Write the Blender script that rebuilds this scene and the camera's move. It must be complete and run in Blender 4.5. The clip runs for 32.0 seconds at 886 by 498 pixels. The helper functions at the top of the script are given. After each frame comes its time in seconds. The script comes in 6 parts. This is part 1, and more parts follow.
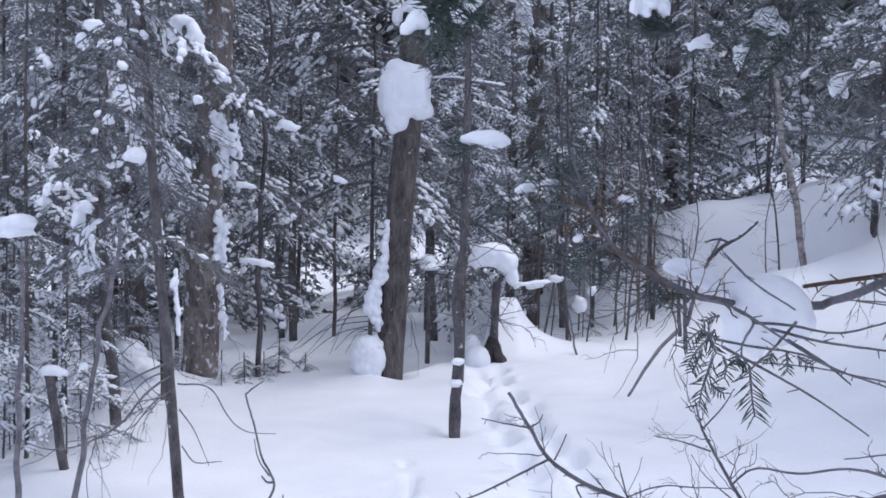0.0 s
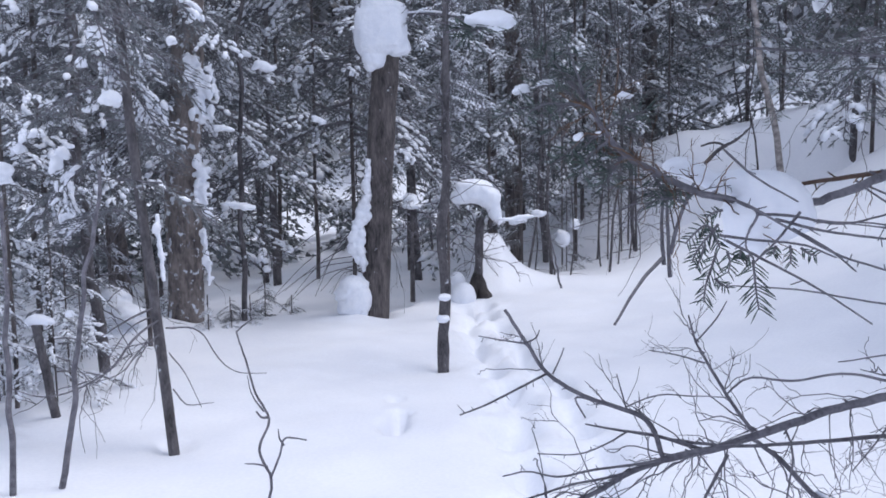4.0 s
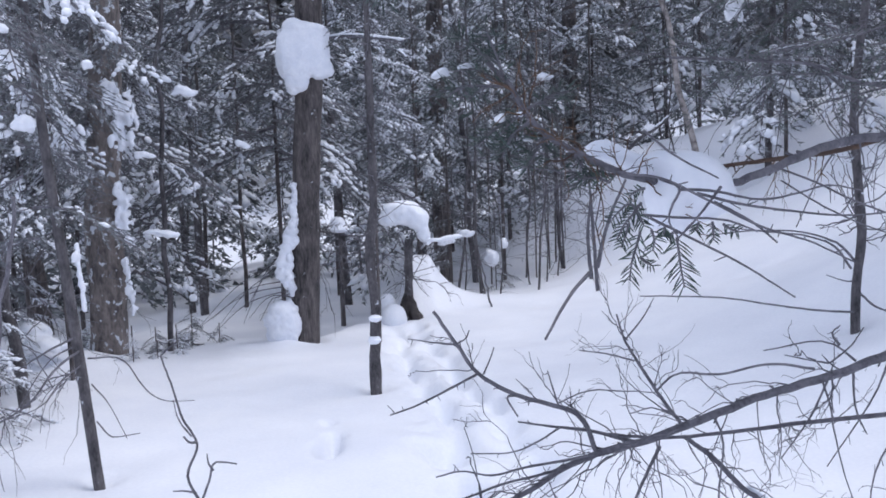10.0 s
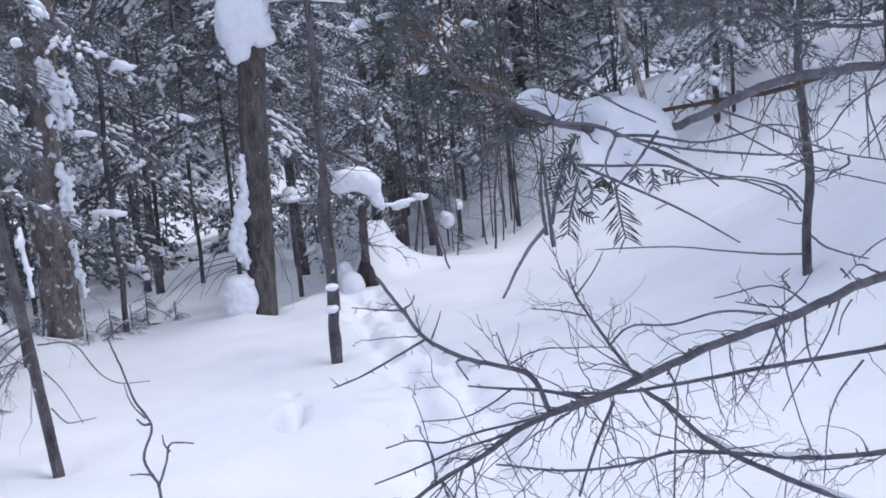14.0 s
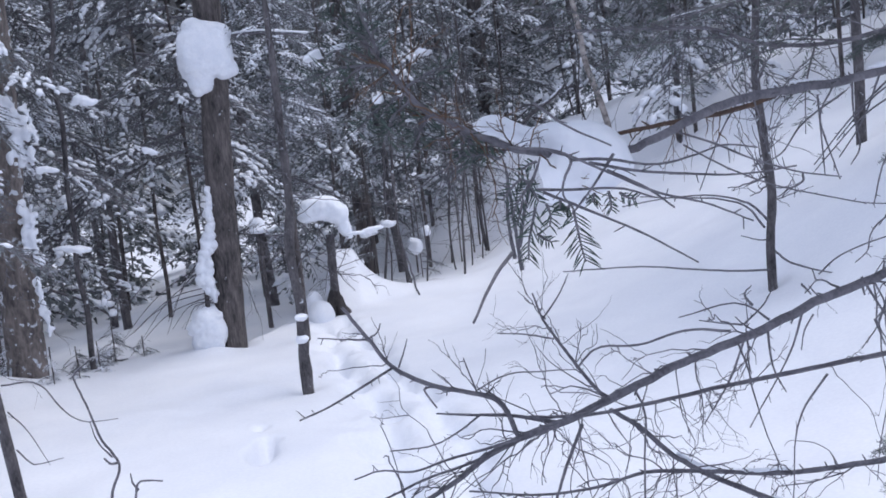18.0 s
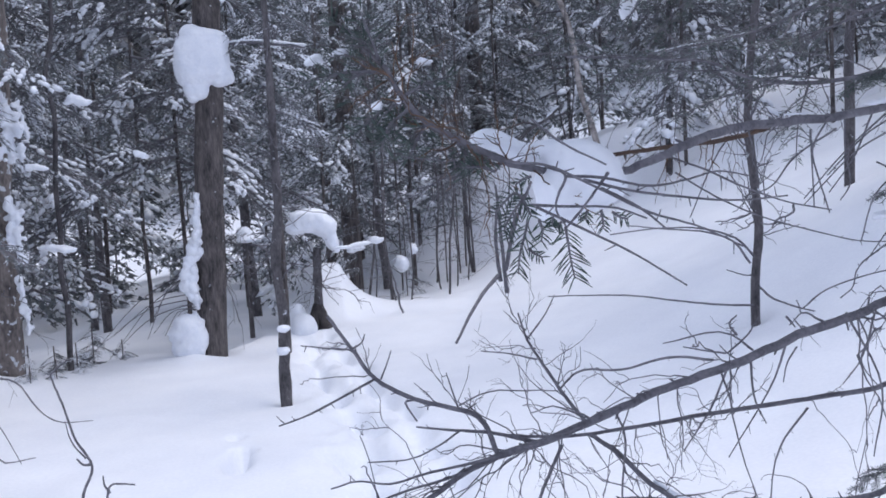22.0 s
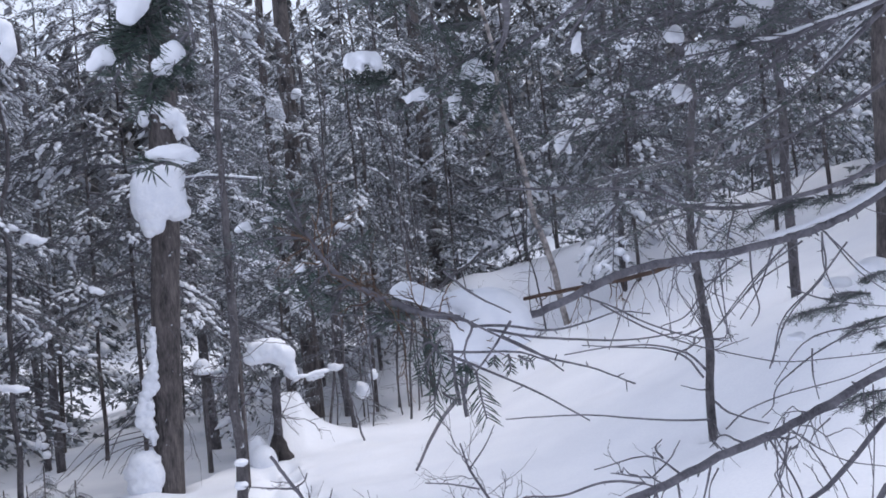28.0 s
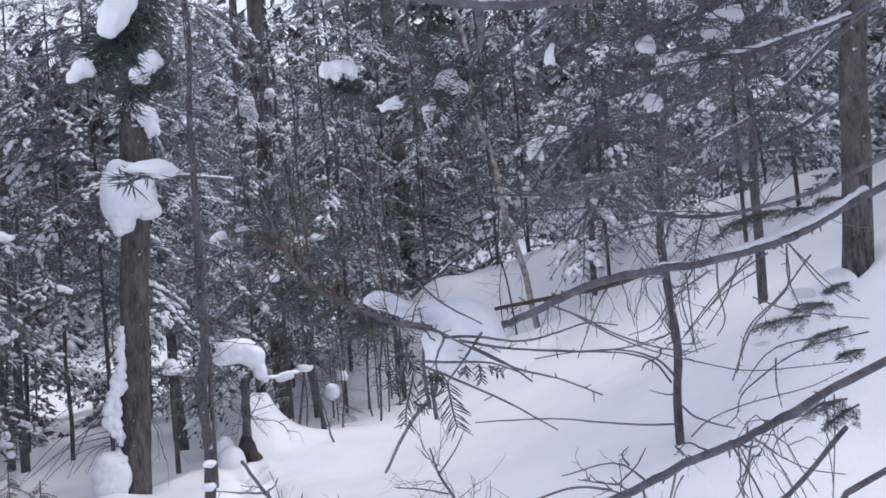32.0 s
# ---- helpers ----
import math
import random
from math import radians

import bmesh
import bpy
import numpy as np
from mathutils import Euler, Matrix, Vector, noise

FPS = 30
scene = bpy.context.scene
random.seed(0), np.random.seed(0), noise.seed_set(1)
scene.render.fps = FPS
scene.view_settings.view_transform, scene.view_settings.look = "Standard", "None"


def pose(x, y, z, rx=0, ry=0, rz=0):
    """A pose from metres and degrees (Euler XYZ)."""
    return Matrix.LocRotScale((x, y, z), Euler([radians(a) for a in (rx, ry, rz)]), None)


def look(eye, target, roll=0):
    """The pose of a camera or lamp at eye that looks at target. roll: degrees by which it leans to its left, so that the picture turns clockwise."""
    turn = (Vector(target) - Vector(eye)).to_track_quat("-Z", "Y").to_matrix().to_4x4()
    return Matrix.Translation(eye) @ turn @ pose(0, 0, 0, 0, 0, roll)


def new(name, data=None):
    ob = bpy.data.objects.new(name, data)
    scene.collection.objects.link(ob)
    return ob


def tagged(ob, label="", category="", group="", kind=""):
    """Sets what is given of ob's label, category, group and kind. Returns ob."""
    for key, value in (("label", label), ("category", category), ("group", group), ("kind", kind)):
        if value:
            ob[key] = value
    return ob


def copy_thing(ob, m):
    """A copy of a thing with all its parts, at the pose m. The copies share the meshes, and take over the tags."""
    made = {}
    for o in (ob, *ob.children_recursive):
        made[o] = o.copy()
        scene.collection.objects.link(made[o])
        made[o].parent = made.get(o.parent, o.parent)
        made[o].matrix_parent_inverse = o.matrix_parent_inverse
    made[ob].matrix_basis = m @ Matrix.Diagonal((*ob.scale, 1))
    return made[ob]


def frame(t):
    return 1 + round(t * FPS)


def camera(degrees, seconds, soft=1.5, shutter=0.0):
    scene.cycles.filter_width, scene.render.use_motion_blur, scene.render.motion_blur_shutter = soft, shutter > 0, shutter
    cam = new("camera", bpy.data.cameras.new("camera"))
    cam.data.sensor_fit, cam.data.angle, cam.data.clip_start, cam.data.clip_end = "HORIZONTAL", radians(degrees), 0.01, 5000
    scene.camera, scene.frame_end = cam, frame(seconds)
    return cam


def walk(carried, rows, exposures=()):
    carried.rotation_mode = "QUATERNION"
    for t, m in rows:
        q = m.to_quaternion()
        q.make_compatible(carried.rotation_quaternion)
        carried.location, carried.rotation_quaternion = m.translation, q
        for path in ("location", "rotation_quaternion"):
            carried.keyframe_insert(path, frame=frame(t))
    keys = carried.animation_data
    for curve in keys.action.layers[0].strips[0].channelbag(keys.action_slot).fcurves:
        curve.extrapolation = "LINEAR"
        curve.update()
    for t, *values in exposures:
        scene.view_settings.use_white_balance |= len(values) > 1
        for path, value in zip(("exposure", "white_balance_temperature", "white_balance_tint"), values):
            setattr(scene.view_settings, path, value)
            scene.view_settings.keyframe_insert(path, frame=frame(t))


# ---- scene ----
cam = camera(50, 32.0, soft=1.7)
EXPOSURE, KELVIN, TINT = 0.27, 6330, 13.5
PATH = [
    (0, -0.0000, 0.0000, 1.6000, 0.035, -2.000, -0.999),
    (0.5, -0.0048, -0.0026, 1.5947, 1.362, -0.056, -1.093),
    (1, 0.0054, -0.0120, 1.5985, 1.722, -1.256, 0.045),
    (1.5, 0.0239, -0.0045, 1.6117, 0.262, -2.586, 2.824),
    (2, 0.0186, 0.0107, 1.6047, -0.761, -4.429, 3.643),
    (2.5, 0.0144, 0.0253, 1.5995, -1.715, -5.168, 3.098),
    (3, -0.0029, 0.0275, 1.5897, -1.073, -6.496, 2.243),
    (3.5, -0.0148, 0.0140, 1.5755, -1.152, -5.829, 0.950),
    (5.5, -0.0223, 0.0065, 1.5415, -1.454, -5.191, 1.019),
    (6, -0.0148, 0.0038, 1.5434, -1.925, -4.670, 2.168),
    (6.5, -0.0013, 0.0142, 1.5455, -3.755, -4.589, 2.658),
    (7, -0.0089, 0.0204, 1.5391, -4.040, -4.515, 1.763),
    (7.5, -0.0158, 0.0272, 1.5289, -3.705, -5.887, 0.309),
    (8, -0.0105, 0.0289, 1.5309, -5.236, -4.876, 1.370),
    (8.5, -0.0071, 0.0251, 1.5298, -5.714, -4.777, 2.070),
    (9, -0.0087, 0.0289, 1.5257, -5.650, -4.853, 2.258),
    (9.5, -0.0124, 0.0274, 1.5235, -5.418, -4.574, 2.253),
    (10, -0.0137, 0.0256, 1.5215, -5.589, -4.174, 2.311),
    (10.5, -0.0107, 0.0341, 1.5186, -5.772, -4.300, 2.396),
    (11, -0.0021, 0.0447, 1.5191, -7.096, -4.548, 2.641),
    (11.5, 0.0046, 0.0567, 1.5168, -7.475, -5.542, 3.208),
    (12, 0.0065, 0.0648, 1.5153, -7.912, -5.481, 4.064),
    (12.5, 0.0103, 0.0655, 1.5169, -8.066, -6.216, 4.644),
    (13, 0.0168, 0.0715, 1.5158, -8.213, -7.058, 5.174),
    (13.5, 0.0170, 0.0734, 1.5139, -8.259, -6.827, 5.144),
    (15.5, 0.0254, 0.0759, 1.5144, -9.563, -6.375, 6.142),
    (16, 0.0265, 0.0838, 1.5166, -9.950, -6.494, 6.490),
    (16.5, 0.0230, 0.0814, 1.5149, -10.558, -6.329, 6.011),
    (17, 0.0210, 0.0739, 1.5152, -10.766, -5.641, 5.934),
    (17.5, 0.0235, 0.0760, 1.5140, -10.849, -4.786, 6.044),
    (18, 0.0271, 0.0730, 1.5147, -10.426, -5.210, 6.695),
    (18.5, 0.0243, 0.0752, 1.5124, -10.667, -5.631, 6.532),
    (19, 0.0262, 0.0769, 1.5125, -11.506, -5.947, 6.621),
    (19.5, 0.0254, 0.0798, 1.5117, -11.624, -5.385, 6.502),
    (20, 0.0219, 0.0767, 1.5095, -11.331, -4.697, 5.563),
    (20.5, 0.0171, 0.0737, 1.5080, -11.269, -4.660, 4.946),
    (21, 0.0162, 0.0725, 1.5063, -11.348, -3.599, 3.962),
    (21.5, 0.0219, 0.0707, 1.5068, -11.063, -4.227, 4.285),
    (22, 0.0220, 0.0733, 1.5052, -11.008, -4.040, 3.629),
    (22.5, 0.0206, 0.0666, 1.5039, -10.341, -3.443, 2.560),
    (23, 0.0236, 0.0715, 1.5045, -10.788, -2.971, 2.489),
    (23.5, 0.0212, 0.0639, 1.5025, -10.443, -0.795, 2.161),
    (24, 0.0231, 0.0596, 1.5103, -10.911, -0.343, 1.729),
    (24.5, 0.0283, 0.0481, 1.5191, -12.045, 2.377, 2.175),
    (25, 0.0337, 0.0551, 1.5182, -12.723, 1.358, 2.580),
    (25.5, 0.0403, 0.0544, 1.5199, -13.779, 1.304, 3.321),
    (27.5, 0.0474, -0.0254, 1.5324, -13.247, 2.805, 5.099),
    (28, 0.0501, -0.0249, 1.5323, -13.346, 3.085, 5.601),
    (28.5, 0.0550, -0.0183, 1.5332, -13.552, 2.548, 6.205),
    (29, 0.0557, -0.0145, 1.5328, -14.006, 3.052, 6.027),
    (29.5, 0.0491, -0.0264, 1.5323, -13.509, 3.281, 5.659),
    (30, 0.0499, -0.0256, 1.5319, -12.714, 4.160, 5.322),
    (30.5, 0.0417, -0.0311, 1.5311, -11.336, 4.221, 4.844),
    (31, 0.0442, -0.0318, 1.5307, -13.528, 3.726, 3.748),
    (31.5, 0.0416, -0.0450, 1.5339, -14.820, 3.301, 4.443),
    (32, 0.0449, -0.0433, 1.5423, -15.096, 3.021, 4.959),
]
walk(cam, [(t, pose(x, y, z, 90 + pitch, roll, yaw)) for t, x, y, z, yaw, pitch, roll in PATH], [(0, EXPOSURE, KELVIN, TINT), (25, EXPOSURE, KELVIN, TINT), (28, EXPOSURE, KELVIN + 200, TINT), (32, EXPOSURE, KELVIN + 400, TINT)])

# ---- light: a bright overcast winter day ----
world = bpy.data.worlds.new("winter_sky")
scene.world = world
world.use_nodes = True
wn = world.node_tree.nodes
sky = wn.new("ShaderNodeTexSky")
sky.sky_type = "NISHITA"
sky.sun_disc = False
sky.sun_elevation, sky.sun_rotation = radians(66), radians(87)
sky.air_density, sky.dust_density, sky.ozone_density = 1.0, 1.0, 1.5
wn["Background"].inputs["Strength"].default_value = 0.147
veil = wn.new("ShaderNodeMixRGB")
veil.inputs[0].default_value = 0.72
veil.inputs[2].default_value = (5.6, 6.1, 7.2, 1)
world.node_tree.links.new(sky.outputs[0], veil.inputs[1])
world.node_tree.links.new(veil.outputs[0], wn["Background"].inputs["Color"])
sun = new("sun", bpy.data.lights.new("sun", "SUN"))
sun.data.energy, sun.data.angle, sun.data.color = 1.25, radians(28), (1.0, 0.97, 0.93)
sun.matrix_world = look((3.9, 0.2, 8.9), (0, 0, 0))


# ---- materials ----
def material(name, dark, light, rough=0.8, scale=6.0, stretch=(1, 1, 1), fine=60.0, bump=0.3, depth=0.01, island=0.0, frost=0.0, specks=0.0):
    m = bpy.data.materials.new(name)
    m.use_nodes = True
    n, l = m.node_tree.nodes, m.node_tree.links
    b = n["Principled BSDF"]
    tc, mp = n.new("ShaderNodeTexCoord"), n.new("ShaderNodeMapping")
    mp.inputs["Scale"].default_value = stretch
    l.new(tc.outputs["Object"], mp.inputs["Vector"])
    a, c = n.new("ShaderNodeTexNoise"), n.new("ShaderNodeTexNoise")
    for x, s in ((a, scale), (c, fine)):
        x.inputs["Scale"].default_value = s
        x.inputs["Detail"].default_value = 4
        l.new(mp.outputs[0], x.inputs["Vector"])
    mixed = n.new("ShaderNodeMath")
    mixed.operation = "MULTIPLY_ADD"
    l.new(a.outputs["Fac"], mixed.inputs[0])
    mixed.inputs[1].default_value = 0.6
    half = n.new("ShaderNodeMath")
    half.operation = "MULTIPLY"
    half.inputs[1].default_value = 0.4
    l.new(c.outputs["Fac"], half.inputs[0])
    l.new(half.outputs[0], mixed.inputs[2])
    last = mixed
    if island:
        g = n.new("ShaderNodeNewGeometry")
        add = n.new("ShaderNodeMath")
        add.operation = "MULTIPLY_ADD"
        l.new(g.outputs["Random Per Island"], add.inputs[0])
        add.inputs[1].default_value = island
        l.new(mixed.outputs[0], add.inputs[2])
        off = n.new("ShaderNodeMath")
        off.operation = "SUBTRACT"
        off.inputs[1].default_value = island / 2
        l.new(add.outputs[0], off.inputs[0])
        last = off
    ramp = n.new("ShaderNodeValToRGB")
    ramp.color_ramp.elements[0].position, ramp.color_ramp.elements[1].position = 0.36, 0.64
    ramp.color_ramp.elements[0].color, ramp.color_ramp.elements[1].color = (*dark, 1), (*light, 1)
    l.new(last.outputs[0], ramp.inputs[0])
    if frost:
        # a share of the twigs is dusted with snow
        g2, cmp, mx = n.new("ShaderNodeNewGeometry"), n.new("ShaderNodeMath"), n.new("ShaderNodeMixRGB")
        cmp.operation = "LESS_THAN"
        cmp.inputs[1].default_value = frost
        l.new(g2.outputs["Random Per Island"], cmp.inputs[0])
        l.new(cmp.outputs[0], mx.inputs[0])
        l.new(ramp.outputs[0], mx.inputs[1])
        mx.inputs[2].default_value = (0.42, 0.44, 0.48, 1)
        l.new(mx.outputs[0], b.inputs["Base Color"])
    if specks:
        # crumbs of snow caught in the bark
        d, cmp, mx = n.new("ShaderNodeTexNoise"), n.new("ShaderNodeMapRange"), n.new("ShaderNodeMixRGB")
        d.inputs["Scale"].default_value, d.inputs["Detail"].default_value = 13, 5
        l.new(tc.outputs["Object"], d.inputs["Vector"])
        cmp.inputs["From Min"].default_value, cmp.inputs["From Max"].default_value = specks, specks + 0.04
        l.new(d.outputs["Fac"], cmp.inputs["Value"])
        l.new(cmp.outputs[0], mx.inputs[0])
        l.new(ramp.outputs[0], mx.inputs[1])
        mx.inputs[2].default_value = (0.6, 0.63, 0.68, 1)
        l.new(mx.outputs[0], b.inputs["Base Color"])
    elif not frost:
        l.new(ramp.outputs[0], b.inputs["Base Color"])
    b.inputs["Roughness"].default_value = rough
    if bump:
        bp = n.new("ShaderNodeBump")
        bp.inputs["Strength"].default_value, bp.inputs["Distance"].default_value = bump, depth
        l.new(mixed.outputs[0], bp.inputs["Height"])
        l.new(bp.outputs[0], b.inputs["Normal"])
    return m


SNOW = material("snow", (0.75, 0.775, 0.84), (0.84, 0.86, 0.91), 0.55, 1.5, fine=45, bump=0.25, depth=0.02)
SNOW_LOAD = material("snow_load", (0.75, 0.785, 0.86), (0.86, 0.88, 0.93), 0.6, 9, fine=60, bump=0.4, depth=0.01)
BARK = material("spruce_bark", (0.026, 0.024, 0.027), (0.155, 0.135, 0.132), 0.95, 14, (1, 1, 0.28), 60, 1.0, 0.03, specks=0.68)
PALE = material("pale_old_bark", (0.06, 0.054, 0.055), (0.25, 0.215, 0.2), 0.95, 9, (1, 1, 0.4), 45, 1.0, 0.03, specks=0.6)
TWIG = material("twig_bark", (0.07, 0.068, 0.082), (0.2, 0.192, 0.216), 0.85, 25, (1, 1, 1), 160, 0.5, 0.002)
GREYBARK = material("grey_bark", (0.034, 0.032, 0.037), (0.14, 0.13, 0.138), 0.9, 16, (1, 1, 0.45), 80, 1.0, 0.012, specks=0.66)
BIRCH = material("birch_bark", (0.05, 0.042, 0.04), (0.55, 0.5, 0.48), 0.7, 5, (1, 1, 1), 14, 0.3, 0.005)
# base colour lifted to pale grey-blue, standing in for haze over the firs
HAZY_NEEDLE = material("hazy_fir_needles", (0.108, 0.122, 0.135), (0.19, 0.208, 0.214), 0.8, 3, fine=25, bump=0, island=0.25, frost=0.15)
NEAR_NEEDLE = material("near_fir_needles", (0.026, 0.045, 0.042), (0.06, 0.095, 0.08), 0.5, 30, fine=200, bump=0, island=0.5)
DRY = material("dry_needles", (0.07, 0.04, 0.028), (0.17, 0.10, 0.06), 0.8, 20, fine=100, bump=0, island=0.4)
ROT = material("dark_rotten_wood", (0.02, 0.018, 0.02), (0.07, 0.061, 0.06), 0.95, 10, (1, 1, 0.3), 50, 0.8, 0.02)


# ---- mesh helpers ----
class Shape:
    """Collects vertices and faces for one mesh."""

    def __init__(self):
        self.v, self.f, self.m, self.n = [], [], [], 0

    def add(self, verts, faces, slot=0):
        self.v.append(np.asarray(verts, float).reshape(-1, 3))
        self.f += [tuple(int(i) + self.n for i in f) for f in faces]
        self.m += [slot] * len(faces)
        self.n += len(self.v[-1])

    def mesh(self, name, mats, smooth=True):
        me = bpy.data.meshes.new(name)
        v = np.concatenate(self.v) if self.v else np.zeros((0, 3))
        me.from_pydata(v.tolist(), [], self.f)
        for m in mats:
            me.materials.append(m)
        me.polygons.foreach_set("material_index", self.m)
        me.polygons.foreach_set("use_smooth", [smooth] * len(self.f))
        me.update()
        return me


def part(name, shape, mats, parent=None, label="", smooth=True, kind=""):
    mats = mats if isinstance(mats, (list, tuple)) else [mats]
    me = shape.mesh(name, mats, smooth) if isinstance(shape, Shape) else shape
    ob = new(name, me)
    if parent:
        ob.parent = parent
    return tagged(ob, label, kind=kind)


def spline(pts, step=4):
    """A smooth line through the points."""
    p = np.asarray(pts, float)
    if len(p) < 3:
        return p[0] + (p[-1] - p[0]) * np.linspace(0, 1, 3 * step)[:, None]
    gap = np.maximum(np.linalg.norm(np.diff(p, axis=0), axis=1), 1e-6)
    slope = np.diff(p, axis=0) / gap[:, None]
    tan = np.vstack([slope[:1], (slope[:-1] * gap[1:, None] + slope[1:] * gap[:-1, None]) / (gap[:-1] + gap[1:])[:, None], slope[-1:]])
    out = []
    for i in range(len(p) - 1):
        for k in range(step):
            t = k / step
            out.append((2 * t ** 3 - 3 * t * t + 1) * p[i] + (t ** 3 - 2 * t * t + t) * gap[i] * tan[i] + (3 * t * t - 2 * t ** 3) * p[i + 1] + (t ** 3 - t * t) * gap[i] * tan[i + 1])
    out.append(p[-1])
    return np.array(out)


def tube(shape, pts, r0, r1, sides=6, slot=0, wob=0.0, rng=None):
    p = np.asarray(pts, float)
    n = len(p)
    t = np.gradient(p, axis=0)
    t /= np.linalg.norm(t, axis=1)[:, None] + 1e-9
    ref = np.array([0.0, 0.0, 1.0]) if abs(t[0, 2]) < 0.8 else np.array([1.0, 0.0, 0.0])
    u = np.cross(t, ref)
    u /= np.linalg.norm(u, axis=1)[:, None] + 1e-9
    w = np.cross(t, u)
    r = np.linspace(r0, r1, n)[:, None, None]
    a = np.linspace(0, 2 * math.pi, sides, endpoint=False)
    if wob and rng is not None:
        r = r * (1 + wob * rng.uniform(-1, 1, (n, sides, 1)))
    ring = p[:, None] + r * (np.cos(a)[None, :, None] * u[:, None] + np.sin(a)[None, :, None] * w[:, None])
    f = []
    for i in range(n - 1):
        for k in range(sides):
            k2 = (k + 1) % sides
            f.append((i * sides + k, i * sides + k2, (i + 1) * sides + k2, (i + 1) * sides + k))
    f.append(tuple(range(sides - 1, -1, -1)))
    f.append(tuple((n - 1) * sides + k for k in range(sides)))
    shape.add(ring.reshape(-1, 3), f, slot)


def ico(level):
    bm = bmesh.new()
    bmesh.ops.create_icosphere(bm, subdivisions=level, radius=1)
    v = np.array([x.co[:] for x in bm.verts])
    f = [tuple(x.index for x in y.verts) for y in bm.faces]
    bm.free()
    return v, f


ICO1, ICO2 = ico(1), ico(2)
OCTA = np.array([(1, 0, 0), (0, 1, 0), (-1, 0, 0), (0, -1, 0), (0, 0, 1), (0, 0, -1)], float), [(0, 1, 4), (1, 2, 4), (2, 3, 4), (3, 0, 4), (1, 0, 5), (2, 1, 5), (3, 2, 5), (0, 3, 5)]


def step01(a, b, x):
    t = np.clip((x - a) / (b - a), 0, 1)
    return t * t * (3 - 2 * t)


# ---- ground: one sheet of snow ----
def hump(x, y, cx, cy, rx, ry, h):
    return h * np.exp(-(((x - cx) / rx) ** 2 + ((y - cy) / ry) ** 2))


def ground_z(x, y):
    x, y = np.asarray(x, float), np.asarray(y, float)
    soft = lambda u, k: np.log1p(np.exp(np.clip(u / k, -30, 30))) * k
    z = 0.04 - 0.012 * np.clip(y, -5, 14)
    z = z + 0.37 * soft(np.minimum(x, 16) - 2.6, 0.5) * (1 - 0.45 * step01(13.3, 15.6, y))
    z = z + 0.28 * soft(np.minimum(x, 9) - 4.2, 0.4) * (1 - step01(6.5, 9.5, y))
    z = z + (1.6 * step01(15.8, 16.9, y + 0.12 * x)) * step01(1.4, 4.3, x) - 0.16 * np.clip(y + 0.12 * x - 17.6, 0, 9) * step01(1.6, 4.6, x)
    z = z - 0.42 * step01(9.8, 10.9, y - 0.5 * np.maximum(-0.5 - x, 0) - 1.8 * np.maximum(x + 0.5, 0)) * step01(1.3, 0.1, x)
    z = z - 0.25 * step01(-2.2, -4.0, x) * step01(4, 7, y)
    # a drift over a buried root plate: steep on one side, a long sweeping tail on the other
    dx = np.maximum(x - 0.92, 0)
    z = z + (0.45 * np.exp(-dx / 0.2) + 0.27 * np.exp(-dx / 1.1)) * np.exp(-(np.maximum(0.68 - x, 0) / 0.13) ** 2) * np.exp(-((y - 11.75) / 0.5) ** 2)
    z = z + hump(x, y, -0.74, 9.62, 0.3, 0.3, 0.06) + hump(x, y, -2.9, 8.6, 0.7, 0.6, 0.3) + hump(x, y, 0.12, 7.35, 0.6, 0.6, -0.05) + hump(x, y, -1.46, 5.3, 0.7, 0.6, -0.04)
    z = z + hump(x, y, 5.5, 6.6, 0.8, 0.7, 0.2) + hump(x, y, 6.8, 13.6, 1.0, 0.8, 0.35) + hump(x, y, 4.6, 13.4, 1.2, 0.6, 0.25)
    z = z + 0.38 * np.clip(np.hypot(x, y - 5) - 29, 0, 45)
    return z


def gz(x, y):
    return float(ground_z(x, y))


xs = np.concatenate([np.linspace(-70, -8, 40), np.arange(-7.6, -2.6, 0.12), np.arange(-2.5, 4.0, 0.04), np.arange(4.1, 9.5, 0.1), np.linspace(10, 80, 44)])
ys = np.concatenate([np.linspace(-60, -2, 24), np.arange(-1.4, 3.0, 0.15), np.arange(3.0, 11.5, 0.05), np.arange(11.6, 19, 0.12), np.linspace(19.6, 110, 60)])
gx, gy = np.meshgrid(xs, ys)
gh = ground_z(gx, gy)
for j in range(gh.shape[0]):
    for i in range(gh.shape[1]):
        if abs(gx[j, i]) < 12 and -3 < gy[j, i] < 24:
            p = Vector((gx[j, i], gy[j, i], 0))
            gh[j, i] += 0.05 * noise.noise(p * 0.7) + 0.018 * noise.noise(p * 2.3) + 0.004 * noise.noise(p * 7.5)
            if gx[j, i] > 2.2 and gy[j, i] > 11.5:
                gh[j, i] += min(gx[j, i] - 2.2, 1) * min(gy[j, i] - 11.5, 1) * (0.14 * noise.noise(p * 0.85 + Vector((3, 1, 0))) + 0.06 * noise.noise(p * 1.9))
near_trail = np.exp(-((gx - 0.62) / 0.34) ** 4) * ((gy > 4) & (gy < 10.6))
for j, i in np.argwhere(near_trail > 0.05):
    p = Vector((gx[j, i], gy[j, i], 0))
    gh[j, i] += near_trail[j, i] * (0.035 * noise.noise(p * 5.5) + 0.02 * noise.noise(p * 13.0) - 0.03)
rng = np.random.default_rng(3)
